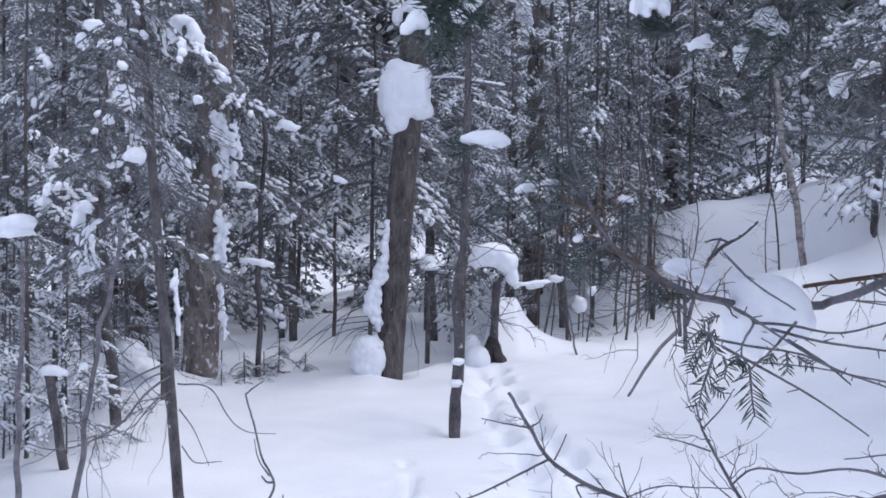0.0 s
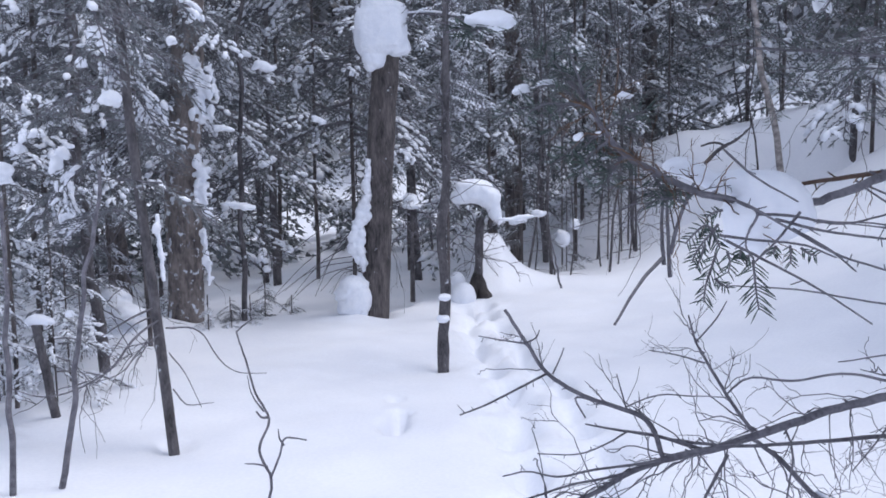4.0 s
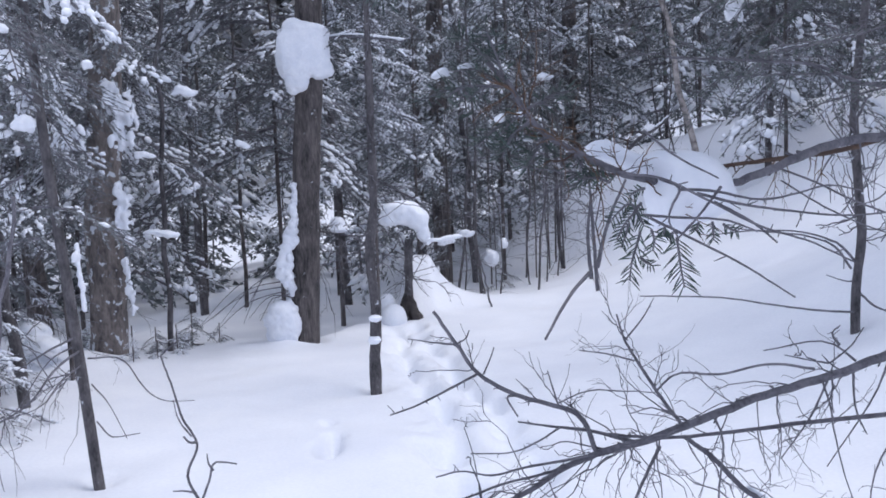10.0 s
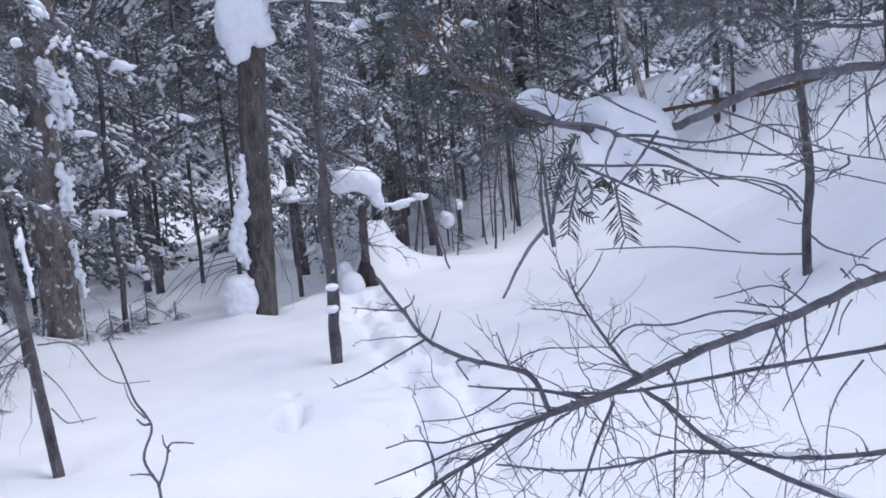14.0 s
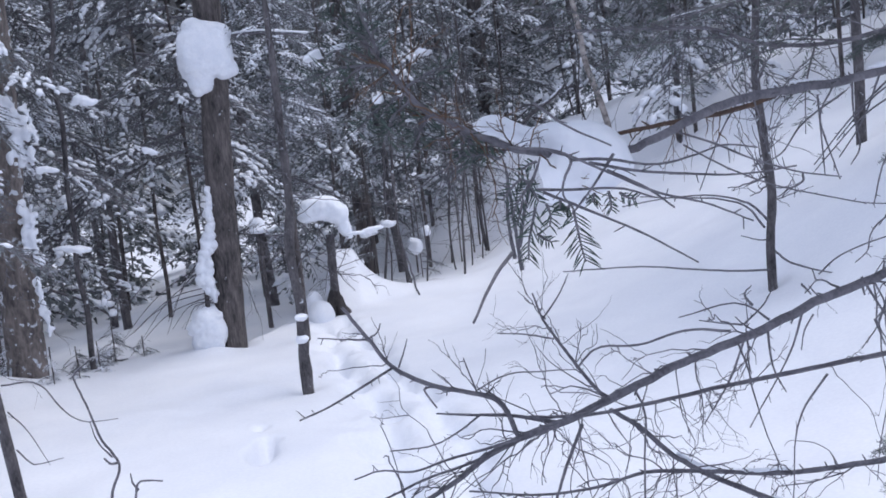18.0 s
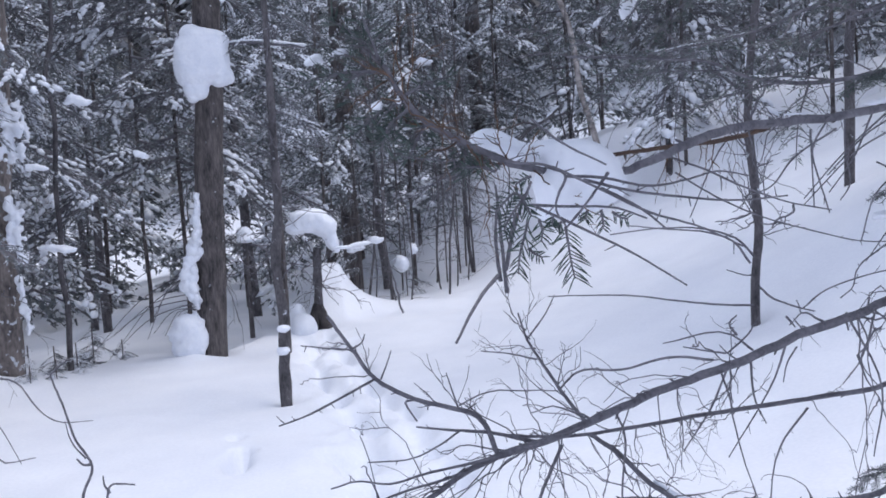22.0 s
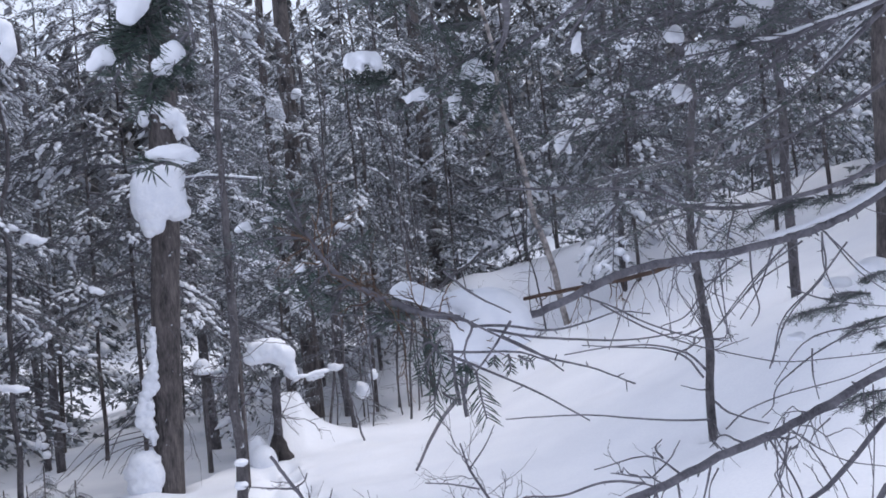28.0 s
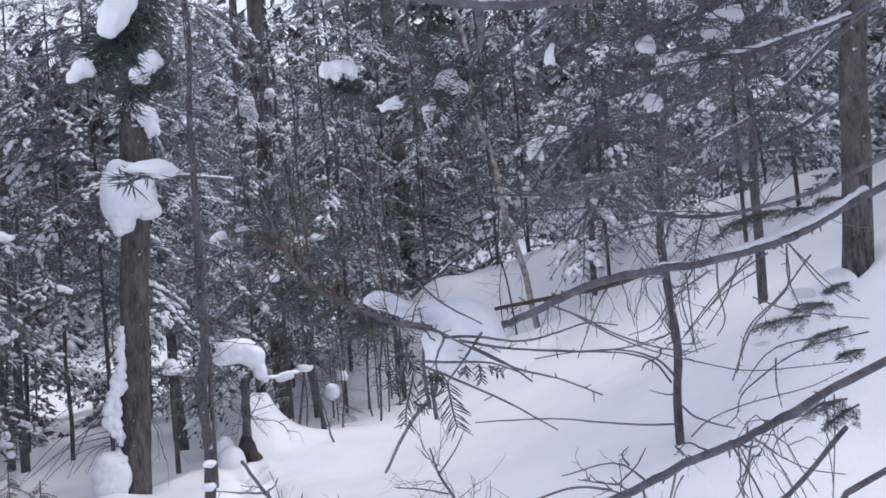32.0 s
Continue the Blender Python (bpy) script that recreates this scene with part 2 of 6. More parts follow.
# a trodden trail of deep boot holes, and one lone print beside it
prints = [(-0.22, 5.6, 0.065, 0.17, 0.24), (-0.19, 5.85, 0.05, 0.1, 0.16), (-0.24, 6.35, 0.05, 0.1, 0.06), (0.42, 5.55, 0.12, 0.16, 0.14)]
for k in range(26):
    s = k / 25
    prints.append((0.62 + 0.1 * math.sin(s * 5) + (0.16 if k % 2 else -0.16) + rng.uniform(-0.08, 0.08), 4.2 + 6.2 * s + rng.uniform(-0.1, 0.1), rng.uniform(0.07, 0.12), rng.uniform(0.14, 0.26), rng.uniform(0.09, 0.19)))
for cx, cy, rx, ry, d in prints:
    e = ((gx - cx) / rx) ** 2 + ((gy - cy) / ry) ** 2
    gh -= 1.1 * d * np.exp(-e ** 1.6)
# melt wells round the nearest trunks
for cx, cy, r in ((-0.55, 9.85, 0.15), (0.12, 7.35, 0.05), (-1.46, 5.3, 0.045), (-2.54, 7.4, 0.05), (-2.33, 9.1, 0.15), (3.56, 6.5, 0.036), (5.93, 8.8, 0.075), (5.4, 6.6, 0.125)):
    e = np.hypot(gx - cx, gy - cy)
    gh -= (0.035 + 0.2 * r) * np.exp(-(e / (r + 0.07)) ** 4)
s = Shape()
nx, ny = len(xs), len(ys)
idx = np.arange(nx * ny).reshape(ny, nx)
quads = np.stack([idx[:-1, :-1], idx[:-1, 1:], idx[1:, 1:], idx[1:, :-1]], -1).reshape(-1, 4)
s.add(np.stack([gx, gy, gh], -1).reshape(-1, 3), quads)
tagged(part("ground", s, SNOW), "deep soft snow with boot holes, rising to a bank", "snow ground", kind="structure")


# ---- far and middle conifers ----
def bough_shape(seed, twigs=36, per=18, ln=0.036, wd=0.0058, cover=0.5, size=1.0, stems=True, base=None):
    """A drooping fir bough one metre long along +x: needle twigs in one shape, its snow in another."""
    rng = np.random.default_rng(seed)
    a, b = Shape(), Shape()
    sag = rng.uniform(0.25, 0.5)
    bow = rng.uniform(-0.08, 0.08)
    lump_v, lump_f = base or ICO1
    line = lambda t: np.array([t, bow * t * t + 0.02 * math.sin(7 * t + seed), -sag * t * t + 0.14 * t])
    tube(a, [line(t) for t in np.linspace(0, 0.97, 6)], 0.011, 0.003, 4, 1)

    def paw(c, e, long, wide):
        """One soft lump of snow lying along the direction e."""
        e = e / np.linalg.norm(e)
        s2 = np.cross((0, 0, 1.0), e)
        s2 /= np.linalg.norm(s2) + 1e-9
        v = lump_v * (1 + 0.2 * rng.uniform(-1, 1, (len(lump_v), 1))) * np.array([long, wide, wide * 0.72])
        v[:, 2] = np.where(v[:, 2] < 0, v[:, 2] * 0.55, v[:, 2])
        b.add(v @ np.array([e, s2, np.cross(e, s2)]) + c + np.array([0, 0, wide * 0.45]), lump_f)

    state = {1: rng.uniform() < cover, -1: rng.uniform() < cover}
    for k in range(twigs):
        t = 0.04 + 0.95 * (k + rng.uniform(0, 1)) / twigs
        side = 1 if k % 2 else -1
        reach = (0.09 + 0.75 * (1 - t) * (0.25 + t)) * rng.uniform(0.65, 1.15)
        d = np.array([0.72 + rng.normal(0, 0.12), side * rng.uniform(0.55, 0.85), rng.normal(-0.06, 0.12)])
        d /= np.linalg.norm(d)
        p0 = line(t)
        drop = rng.uniform(0.1, 0.5)
        at = lambda u: p0 + d * reach * u + np.array([0, 0, -drop * reach * u * u])
        if stems:
            tube(a, [p0, at(0.55), at(1.0)], 0.004, 0.0015, 3, 1)
        across = np.cross(d, (0, 0, 1.0))
        for j in range(max(3, int(per * (0.4 + reach * 2.2)))):
            u = rng.uniform(0.04, 1.03)
            c = at(u)
            n = d * rng.uniform(0.35, 1.0) + across * rng.choice((-1, 1)) * rng.uniform(0.3, 1.0) + np.array([0, 0, rng.uniform(-0.75, 0.3) - drop * u * 0.6])
            n /= np.linalg.norm(n)
            q = np.cross(n, rng.normal(0, 1, 3))
            q *= wd / np.linalg.norm(q)
            a.add([c - q, c + q, c + n * ln * rng.uniform(0.7, 1.35)], [(0, 1, 2)], 0)
        # snow lies in runs: a laden twig mostly neighbours a laden one
        if rng.uniform() < 0.45:
            state[side] = rng.uniform() < cover
        if state[side]:
            u0, u1 = rng.uniform(0.05, 0.4), rng.uniform(0.7, 1.05)
            big = size * rng.uniform(0.65, 1.35)
            n = max(1, int((u1 - u0) * reach / (0.062 * size) + rng.uniform(0, 0.9)))
            for j in range(n):
                u = u0 + (u1 - u0) * (j + rng.uniform(0.2, 0.8)) / n
                e = d + np.array([0, 0, -2 * drop * u]) + rng.normal(0, 0.34, 3)
                paw(at(u) + across * rng.normal(0, 0.008), e, 0.038 * big * rng.uniform(0.7, 1.35), 0.026 * big * rng.uniform(0.65, 1.35))
    t = rng.uniform(0.0, 0.3)
    while t < 0.95:
        if rng.uniform() < 0.1 + 0.8 * cover:
            big = size * rng.uniform(0.8, 1.5)
            paw(line(t), line(t + 0.03) - line(t) + rng.normal(0, 0.006, 3), 0.04 * big, 0.024 * big)
        t += 0.07
    return a, b


COVERS = (0.42, 0.12, 0.3, 0.05, 0.2, 0.55, 0.1)


def bough_set(first, more=0.0, **how):
    out = []
    for k in range(7):
        a, b = bough_shape(first + k, cover=min(COVERS[k] + more, 0.97), **how)
        out.append((a.mesh("bough", [HAZY_NEEDLE, TWIG], False), b.mesh("snow_load", [SNOW_LOAD])))
    return out


BOUGHS = bough_set(50)
LONG_BOUGHS = bough_set(70, twigs=44, per=14, ln=0.027, wd=0.0045, size=0.58)
MID_BOUGHS = bough_set(60, 0.1, twigs=28, per=10, ln=0.042, wd=0.0105, size=1.0, stems=False, base=OCTA)


def trunk_line(h, lean=(0, 0), rng=None, wob=0.03, n=12):
    t = np.linspace(0, 1, n)
    p = np.stack([lean[0] * h * t, lean[1] * h * t, h * t - 0.4], -1)
    if rng is not None:
        p[1:, :2] += np.cumsum(rng.normal(0, wob, (n - 1, 2)), 0)
    return p


def fir(x, y, h, spread, seed, label, low=0.12, count=34, r=None, lean=(0, 0), group="snowy firs", kinds=None):
    """A fir whose boughs are parts of their own."""
    rng = np.random.default_rng(seed)
    root = new("fir_tree")
    root.location = (x, y, gz(x, y))
    tagged(root, label, "fir tree", group)
    s = Shape()
    line = trunk_line(h, lean, rng, 0.012 * h / 8)
    tube(s, line, r or h * 0.0036, 0.006, 6, wob=0.06, rng=rng)
    part("trunk", s, BARK, root)
    for k in range(count):
        t = low + (0.97 - low) * (k + rng.uniform(0, 1)) / count
        i = t * (len(line) - 1)
        at = line[int(i)] * (1 - i % 1) + line[min(int(i) + 1, len(line) - 1)] * (i % 1)
        ln = spread * (1.02 - t) ** 0.7 * rng.uniform(0.7, 1.15)
        me, sn = (kinds or BOUGHS)[rng.integers(7)]
        m = Matrix.Translation(at) @ Euler((rng.uniform(-0.2, 0.2), rng.uniform(0.0, 0.42), rng.uniform(0, 6.283))).to_matrix().to_4x4() @ Matrix.Diagonal((ln, ln * rng.uniform(0.8, 1.2), ln, 1))
        o = part("bough", me, None, root)
        o.matrix_local = m
        part("snow_load", sn, None, o, kind="stuff")
    return root


def crown_tree(seed, h, spread, count, low):
    """A fir seen from far: trunk, crown and snow as three parts."""
    rng = np.random.default_rng(seed)
    root = new("fir_tree")
    tagged(root, "dark green fir heavy with fresh snow", "fir tree", "snowy firs behind")
    s, c, w = Shape(), Shape(), Shape()
    line = trunk_line(h, (0, 0), rng, 0.03)
    tube(s, line, h * 0.003, 0.006, 5, wob=0.06, rng=rng)
    part("trunk", s, BARK, root)
    kinds = [bough_shape(seed * 10 + k, 16, 6, 0.08, 0.022, (0.5, 0.3, 0.12, 0.4)[k], 1.4, False, OCTA) for k in range(4)]
    kinds = [(np.concatenate(a.v), a.f, a.m, np.concatenate(b.v), b.f) for a, b in kinds]
    for k in range(count):
        t = low + (0.98 - low) * (k + rng.uniform(0, 1)) / count
        i = t * (len(line) - 1)
        at = line[int(i)] * (1 - i % 1) + line[min(int(i) + 1, len(line) - 1)] * (i % 1)
        ln = spread * (1.02 - t) ** 0.7 * rng.uniform(0.7, 1.15)
        av, af, am, bv, bf = kinds[rng.integers(4)]
        e = np.array(Euler((rng.uniform(-0.2, 0.2), rng.uniform(0.0, 0.42), rng.uniform(0, 6.283))).to_matrix()).T * ln
        keep = [(f, q) for f, q in zip(af, am)]
        n0 = c.n
        c.v.append(av @ e + at)
        c.f += [tuple(j + n0 for j in f) for f, _ in keep]
        c.m += [q for _, q in keep]
        c.n += len(av)
        w.add(bv @ e + at, bf)
    part("crown", c, [HAZY_NEEDLE, TWIG], root, smooth=False, kind="stuff")
    part("snow_load", w, SNOW_LOAD, root, "white snow on the boughs", kind="stuff")
    return root


def bare_shape(seed, h, r, twigs=32, droop=0.0):
    """A leafless sapling: trunk line, and its twigs."""
    rng = np.random.default_rng(seed)
    a, b = Shape(), Shape()
    line = trunk_line(h, rng.normal(0, 0.06, 2), rng, 0.06, 10)
    tube(a, line, r, r * 0.25, 6, wob=0.08, rng=rng)
    for k in range(twigs):
        t = rng.uniform(0.12, 0.98)
        i = t * 9
        at = line[int(i)] * (1 - i % 1) + line[min(int(i) + 1, 9)] * (i % 1)
        d = np.array([*rng.normal(0, 1, 2), rng.uniform(-0.4, 0.9) - droop])
        d /= np.linalg.norm(d)
        ln = h * rng.uniform(0.06, 0.2) * (1.2 - t)
        q = [at, at + d * ln * 0.4 + rng.normal(0, 0.03, 3) * ln, at + d * ln + np.array([0, 0, -0.15 * ln])]
        tube(b, spline(q, 2), r * 0.28, r * 0.07, 4)
        for j in range(2):
            u = rng.uniform(0.3, 0.95)
            c = q[0] + (q[2] - q[0]) * u
            e = d + rng.normal(0, 0.6, 3)
            e /= np.linalg.norm(e)
            tube(b, [c, c + e * ln * rng.uniform(0.2, 0.5)], r * 0.12, r * 0.05, 3)
    return a, b


rng = np.random.default_rng(11)
# middle firs whose boughs can be told apart
MIDDLE = [
    (-2.9, 11.5, 8.2, 2.1, 0.26), (-1.9, 16.6, 8.2, 2.5, 0.24), (-4.1, 10.0, 8, 1.9, 0.22), (-0.3, 17.8, 8.2, 2.6, 0.24), (1.2, 16.8, 8.2, 2.2, 0.24),
    (2.7, 16.2, 8.2, 2.016, 0.14), (-3.2, 8.0, 7, 1.3, 0.26), (-4.6, 7.0, 7, 1.68, 0.1), (0.9, 12.9, 6, 1.008, 0.24), (4.1, 18.6, 8.2, 2.24, 0.1),
    (6.2, 18.2, 8.2, 2.24, 0.12), (8.4, 17.2, 8.2, 2.352, 0.12), (8.2, 12.5, 8.2, 2.128, 0.16), (10.4, 14.2, 8.2, 2.464, 0.12), (9.2, 9.6, 8.2, 2.016, 0.2),
    (-6.0, 9.4, 8.2, 2.128, 0.08), (-2.3, 9.6, 8, 1.1, 0.32), (-5.2, 12.8, 8.2, 2.464, 0.08), (11.5, 10.8, 8.2, 2.352, 0.14), (2.0, 19.0, 8.2, 2.352, 0.16),
    (3.3, 21.0, 8.2, 2.2, 0.08), (5.3, 20.4, 8.2, 2.2, 0.06), (7.4, 19.6, 8.2, 2.2, 0.06), (9.9, 18.0, 8.2, 2.3, 0.08), (0.4, 19.8, 8.2, 2.3, 0.08), (-3.6, 14.6, 8.2, 2.2, 0.24), (-4.9, 16.6, 9, 2.3, 0.16), (1.3, 13.9, 5.4, 1.5, 0.1), (2.3, 14.5, 6.0, 1.6, 0.1), (0.3, 14.8, 5.6, 1.4, 0.1), (3.4, 17.6, 7, 1.7, 0.1), (-7.2, 14.5, 10, 2.4, 0.1), (-6.4, 18.5, 10.5, 2.5, 0.1), (-3.0, 19.5, 10, 2.4, 0.16),
]
MIDDLE = [(x, y, h + (2.8 if y > 14 else 1.0), sp * 1.12, (0.24 if x > 7 else 0.3 if 0 < x < 4 and y < 15.5 else min(low, 0.1) if x > 1 else 0.31) if y > 10.5 else max(low, 0.26 if x < 1 else 0)) for x, y, h, sp, low in MIDDLE]
for k, (x, y, h, sp, low) in enumerate(MIDDLE):
    fir(x, y, h, sp, 200 + k, "dark green fir with snow-laden drooping boughs", low, 40, kinds=MID_BOUGHS if math.hypot(x, y) > 12.2 else LONG_BOUGHS if sp > 1.9 else BOUGHS)
fir(6.9, 14.6, 9.8, 2.4, 262, "broad dark fir carrying thick clumps of snow", 0.22, 46)
fir(-0.95, 12.7, 9.5, 2.7, 260, "tall dark fir whose long boughs sweep down under snow", 0.28, 60, kinds=LONG_BOUGHS)
fir(-3.4, 12.2, 9.0, 2.5, 261, "tall dark fir whose long boughs sweep down under snow", 0.28, 50, kinds=LONG_BOUGHS)
KINDS = [crown_tree(20 + k, (9, 9.6, 8, 10, 9.3)[k], (2.1, 2.5, 1.9, 2.6, 2.2)[k], 38, (0.04, 0.06, 0.03, 0.08, 0.04)[k]) for k in range(5)]
spots = []
for k in range(900):
    a, d = rng.uniform(-40, 58), rng.uniform(15, 38)
    x, y = d * math.sin(radians(a)), d * math.cos(radians(a))
    if min([math.hypot(x - q[0], y - q[1]) for q in spots + [m[:2] for m in MIDDLE]]) > 1.7 and not (2.5 < x < 9 and y < 17.5):
        spots.append((x, y))
spots = sorted(spots, key=lambda q: math.hypot(*q))[:60]
for k, (x, y) in enumerate(spots):
    src = KINDS[k % 5]
    m = Matrix.Translation((x, y, gz(x, y) - 0.1)) @ Matrix.Rotation(rng.uniform(0, 6.28), 4, "Z")
    if k < 5:
        src.matrix_basis = m
    else:
        copy_thing(src, m)

# unseen firs added behind the camera to hold back low sky light
for k in range(10):
    ang, d = rng.uniform(100, 260), rng.uniform(5.5, 13)
    x, y = d * math.sin(radians(ang)), d * math.cos(radians(ang))
    copy_thing(KINDS[k % 5], Matrix.Translation((x, y, gz(x, y) - 0.1)) @ Matrix.Rotation(k * 1.3, 4, "Z"))

# ---- far woods on the rising ground: one joined mass ----
# tones kept light so the colour carries the distance haze
HAZY_WOODS = material("far_woods", (0.07, 0.075, 0.082), (0.17, 0.165, 0.165), 0.9, 0.6, fine=6, bump=0, island=0.6, frost=0.22)
s = Shape()
for k in range(900):
    ang, d = rng.uniform(-52, 66), rng.uniform(33, 66)
    x, y = d * math.sin(radians(ang)), 5 + d * math.cos(radians(ang))
    z, h, w = gz(x, y), rng.uniform(7, 12), rng.uniform(1.2, 2.2)
    for j in range(46):
        t = rng.uniform(0.02, 0.97)
        q = rng.uniform(0, 6.283)
        r = w * (1 - t) * rng.uniform(0.3, 1.0) + 0.1
        c = np.array([x + r * math.cos(q), y + r * math.sin(q), z + h * t])
        d1 = np.array([math.cos(q), math.sin(q), -0.7]) * rng.uniform(0.5, 1.1)
        u = np.array([-math.sin(q), math.cos(q), 0.15]) * rng.uniform(0.14, 0.32)
        s.add([c - d1 * 0.6, c + u, c + d1 * 0.5, c - u], [(0, 1, 2, 3)])
tagged(part("far_woods", s, HAZY_WOODS, smooth=False), "dense snow-dusted forest on the far hillside", "woods", kind="stuff")

# ---- bare saplings ----
BARE = []
for k in range(6):
    h, r = (5, 6, 4, 7, 3.5, 5)[k], (0.02, 0.027, 0.014, 0.032, 0.012, 0.018)[k]
    a, b = bare_shape(70 + k, h, r)
    root = tagged(new("bare_sapling"), "thin leafless brown sapling standing in snow", "sapling", "bare saplings")
    part("trunk", a, GREYBARK, root)
    part("twig_spray", b, TWIG, root, "fine brown twigs", kind="stuff")
    BARE.append(root)
placed = []
for k in range(10):
    a, d = rng.uniform(-30, 44), rng.uniform(13, 30)
    x, y = d * math.sin(radians(a)), d * math.cos(radians(a))
    if x > 2.2 and y < 17.5:
        y += 5.5
    m = Matrix.Translation((x, y, gz(x, y))) @ Matrix.Rotation(rng.uniform(0, 6.28), 4, "Z")
    if k < 6:
        BARE[k].matrix_basis = m
    else:
        copy_thing(BARE[k % 6], m)


# ---- single trees near the clearing ----
def pole(name, base, top, h, r, mat, seed, label, category="tree", wob=0.03, bend=0.02, sides=10, taper=0.5):
    """A trunk through two points of its axis, carried on to its full height."""
    rng = np.random.default_rng(seed)
    b, t = np.array(base), np.array(top)
    d = (t - b) / (t[2] - b[2])
    root = new(name)
    root.location = b
    tagged(root, label, category)
    zs = np.linspace(-0.5, h, 16)
    p = np.stack([d[0] * zs, d[1] * zs, zs], -1)
    p[3:, :2] += rng.normal(0, bend, (13, 2))
    s = Shape()
    tube(s, spline(p, 3), r, r * taper, sides, wob=wob, rng=rng)
    part("trunk", s, mat, root)
    return root, p


main, main_p = pole("spruce_trunk", (-0.555, 9.850, -0.127), (-0.399, 9.850, 2.454), 9.0, 0.152, BARK, 5, "thick grey-brown spruce trunk plastered with wind-blown snow", wob=0.05, bend=0.008, sides=20, taper=0.72)
sap, sap_p = pole("young_tree", (0.116, 7.350, -0.076), (0.154, 7.350, 1.712), 5.2, 0.048, GREYBARK, 6, "slim young tree with rough grey bark and snow collars", wob=0.22, bend=0.012, taper=0.14)
left, left_p = pole("young_tree", (-1.462, 5.300, -0.057), (-1.576, 5.300, 1.300), 6.5, 0.032, GREYBARK, 7, "slim leaning tree with dead lower branches", wob=0.04, bend=0.008, taper=0.45)
lt2, lt2_p = pole("young_tree", (-2.543, 7.400, -0.065), (-2.616, 7.400, 1.300), 6.0, 0.046, GREYBARK, 8, "slim grey tree leaning among the firs", wob=0.06)
pole("broken_trunk", (-2.370, 5.900, 0.092), (-2.442, 5.900, 0.543), 0.5, 0.03, GREYBARK, 9, "short broken grey trunk with a cap of snow", taper=0.9, bend=0.002)
old, old_p = pole("old_trunk", (-2.329, 9.100, 0.022), (-2.239, 9.100, 2.113), 8.0, 0.18, PALE, 10, "thick brown trunk with a strip of snow down its side", sides=14, wob=0.08)
pole("sapling", (-1.973, 4.400, 0.251), (-1.953, 4.400, 1.100), 1.15, 0.017, TWIG, 12, "thin dark sapling forking at its top", bend=0.006)
pole("sapling", (-1.752, 4.500, 0.225), (-1.637, 4.500, 0.933), 1.3, 0.017, TWIG, 13, "thin dark crooked sapling", bend=0.01)
rsap, rsap_p = pole("young_tree", (3.564, 6.500, 0.327), (3.592, 6.500, 1.606), 5.5, 0.036, GREYBARK, 14, "slim dark young tree on the snow slope", bend=0.03, wob=0.08)
rtr, rtr_p = pole("young_tree", (5.930, 8.800, 1.311), (5.992, 8.800, 2.791), 8.0, 0.055, GREYBARK, 15, "grey tree standing on the snow slope")
big, big_p = pole("spruce_trunk", (5.398, 6.600, 1.672), (5.595, 6.600, 3.458), 9.0, 0.125, BARK, 16, "thick brown spruce trunk on the slope", wob=0.06, sides=16)
birch, birch_p = pole("birch", (5.536, 14.500, 0.821), (5.037, 14.500, 3.603), 7.0, 0.055, BIRCH, 17, "leaning birch with peeling white bark", bend=0.03)
pole("young_tree", (-0.153, 16.250, -0.432), (-0.206, 16.250, 0.491), 7.0, 0.095, GREYBARK, 18, "straight dark trunk behind the spruce")
pole("young_tree", (-2.516, 16.050, -0.451), (-2.536, 16.050, 0.413), 7.0, 0.075, GREYBARK, 19, "thin dark trunk in the hollow")
pole("young_tree", (-2.838, 16.800, -0.501), (-2.897, 16.800, 0.387), 7.0, 0.06, GREYBARK, 20, "thin dark trunk in the hollow")
pole("young_tree", (-1.850, 9.550, -0.075), (-1.833, 9.550, 0.897), 5.0, 0.03, GREYBARK, 21, "thin dark trunk beside the old trunk")
pole("young_tree", (1.872, 14.700, -0.101), (1.827, 14.700, 0.777), 6.0, 0.05, GREYBARK, 22, "thin dark trunk behind the snow hump")
pole("young_tree", (-5.238, 16.450, -0.679), (-5.324, 16.450, 0.550), 6.0, 0.15, BARK, 23, "dark trunk among the firs")
pole("young_tree", (7.003, 15.450, 1.743), (7.022, 15.450, 2.293), 6.0, 0.06, GREYBARK, 24, "thin grey tree on the snow bank")

pole("forest_trunk", (1.425, 15.2, gz(1.425, 15.2)), (1.425, 15.2, 6.069), 12.0, 0.154, BARK, 60, "thick dark trunk rising behind the firs", bend=0.012, taper=0.6)
pole("forest_trunk", (1.170, 16.4, gz(1.170, 16.4)), (1.170, 16.4, 6.538), 12.0, 0.088, BARK, 61, "straight dark trunk among snowy firs", bend=0.012, taper=0.6)
pole("forest_trunk", (4.324, 18.2, gz(4.324, 18.2)), (4.324, 18.2, 7.007), 12.0, 0.152, BARK, 62, "thick brown trunk rising behind the firs", bend=0.012, taper=0.6)
pole("forest_trunk", (-6.297, 13.0, gz(-6.297, 13.0)), (-6.297, 13.0, 2.419), 12.0, 0.116, BARK, 64, "thick dark trunk rising behind the firs", bend=0.012, taper=0.6)

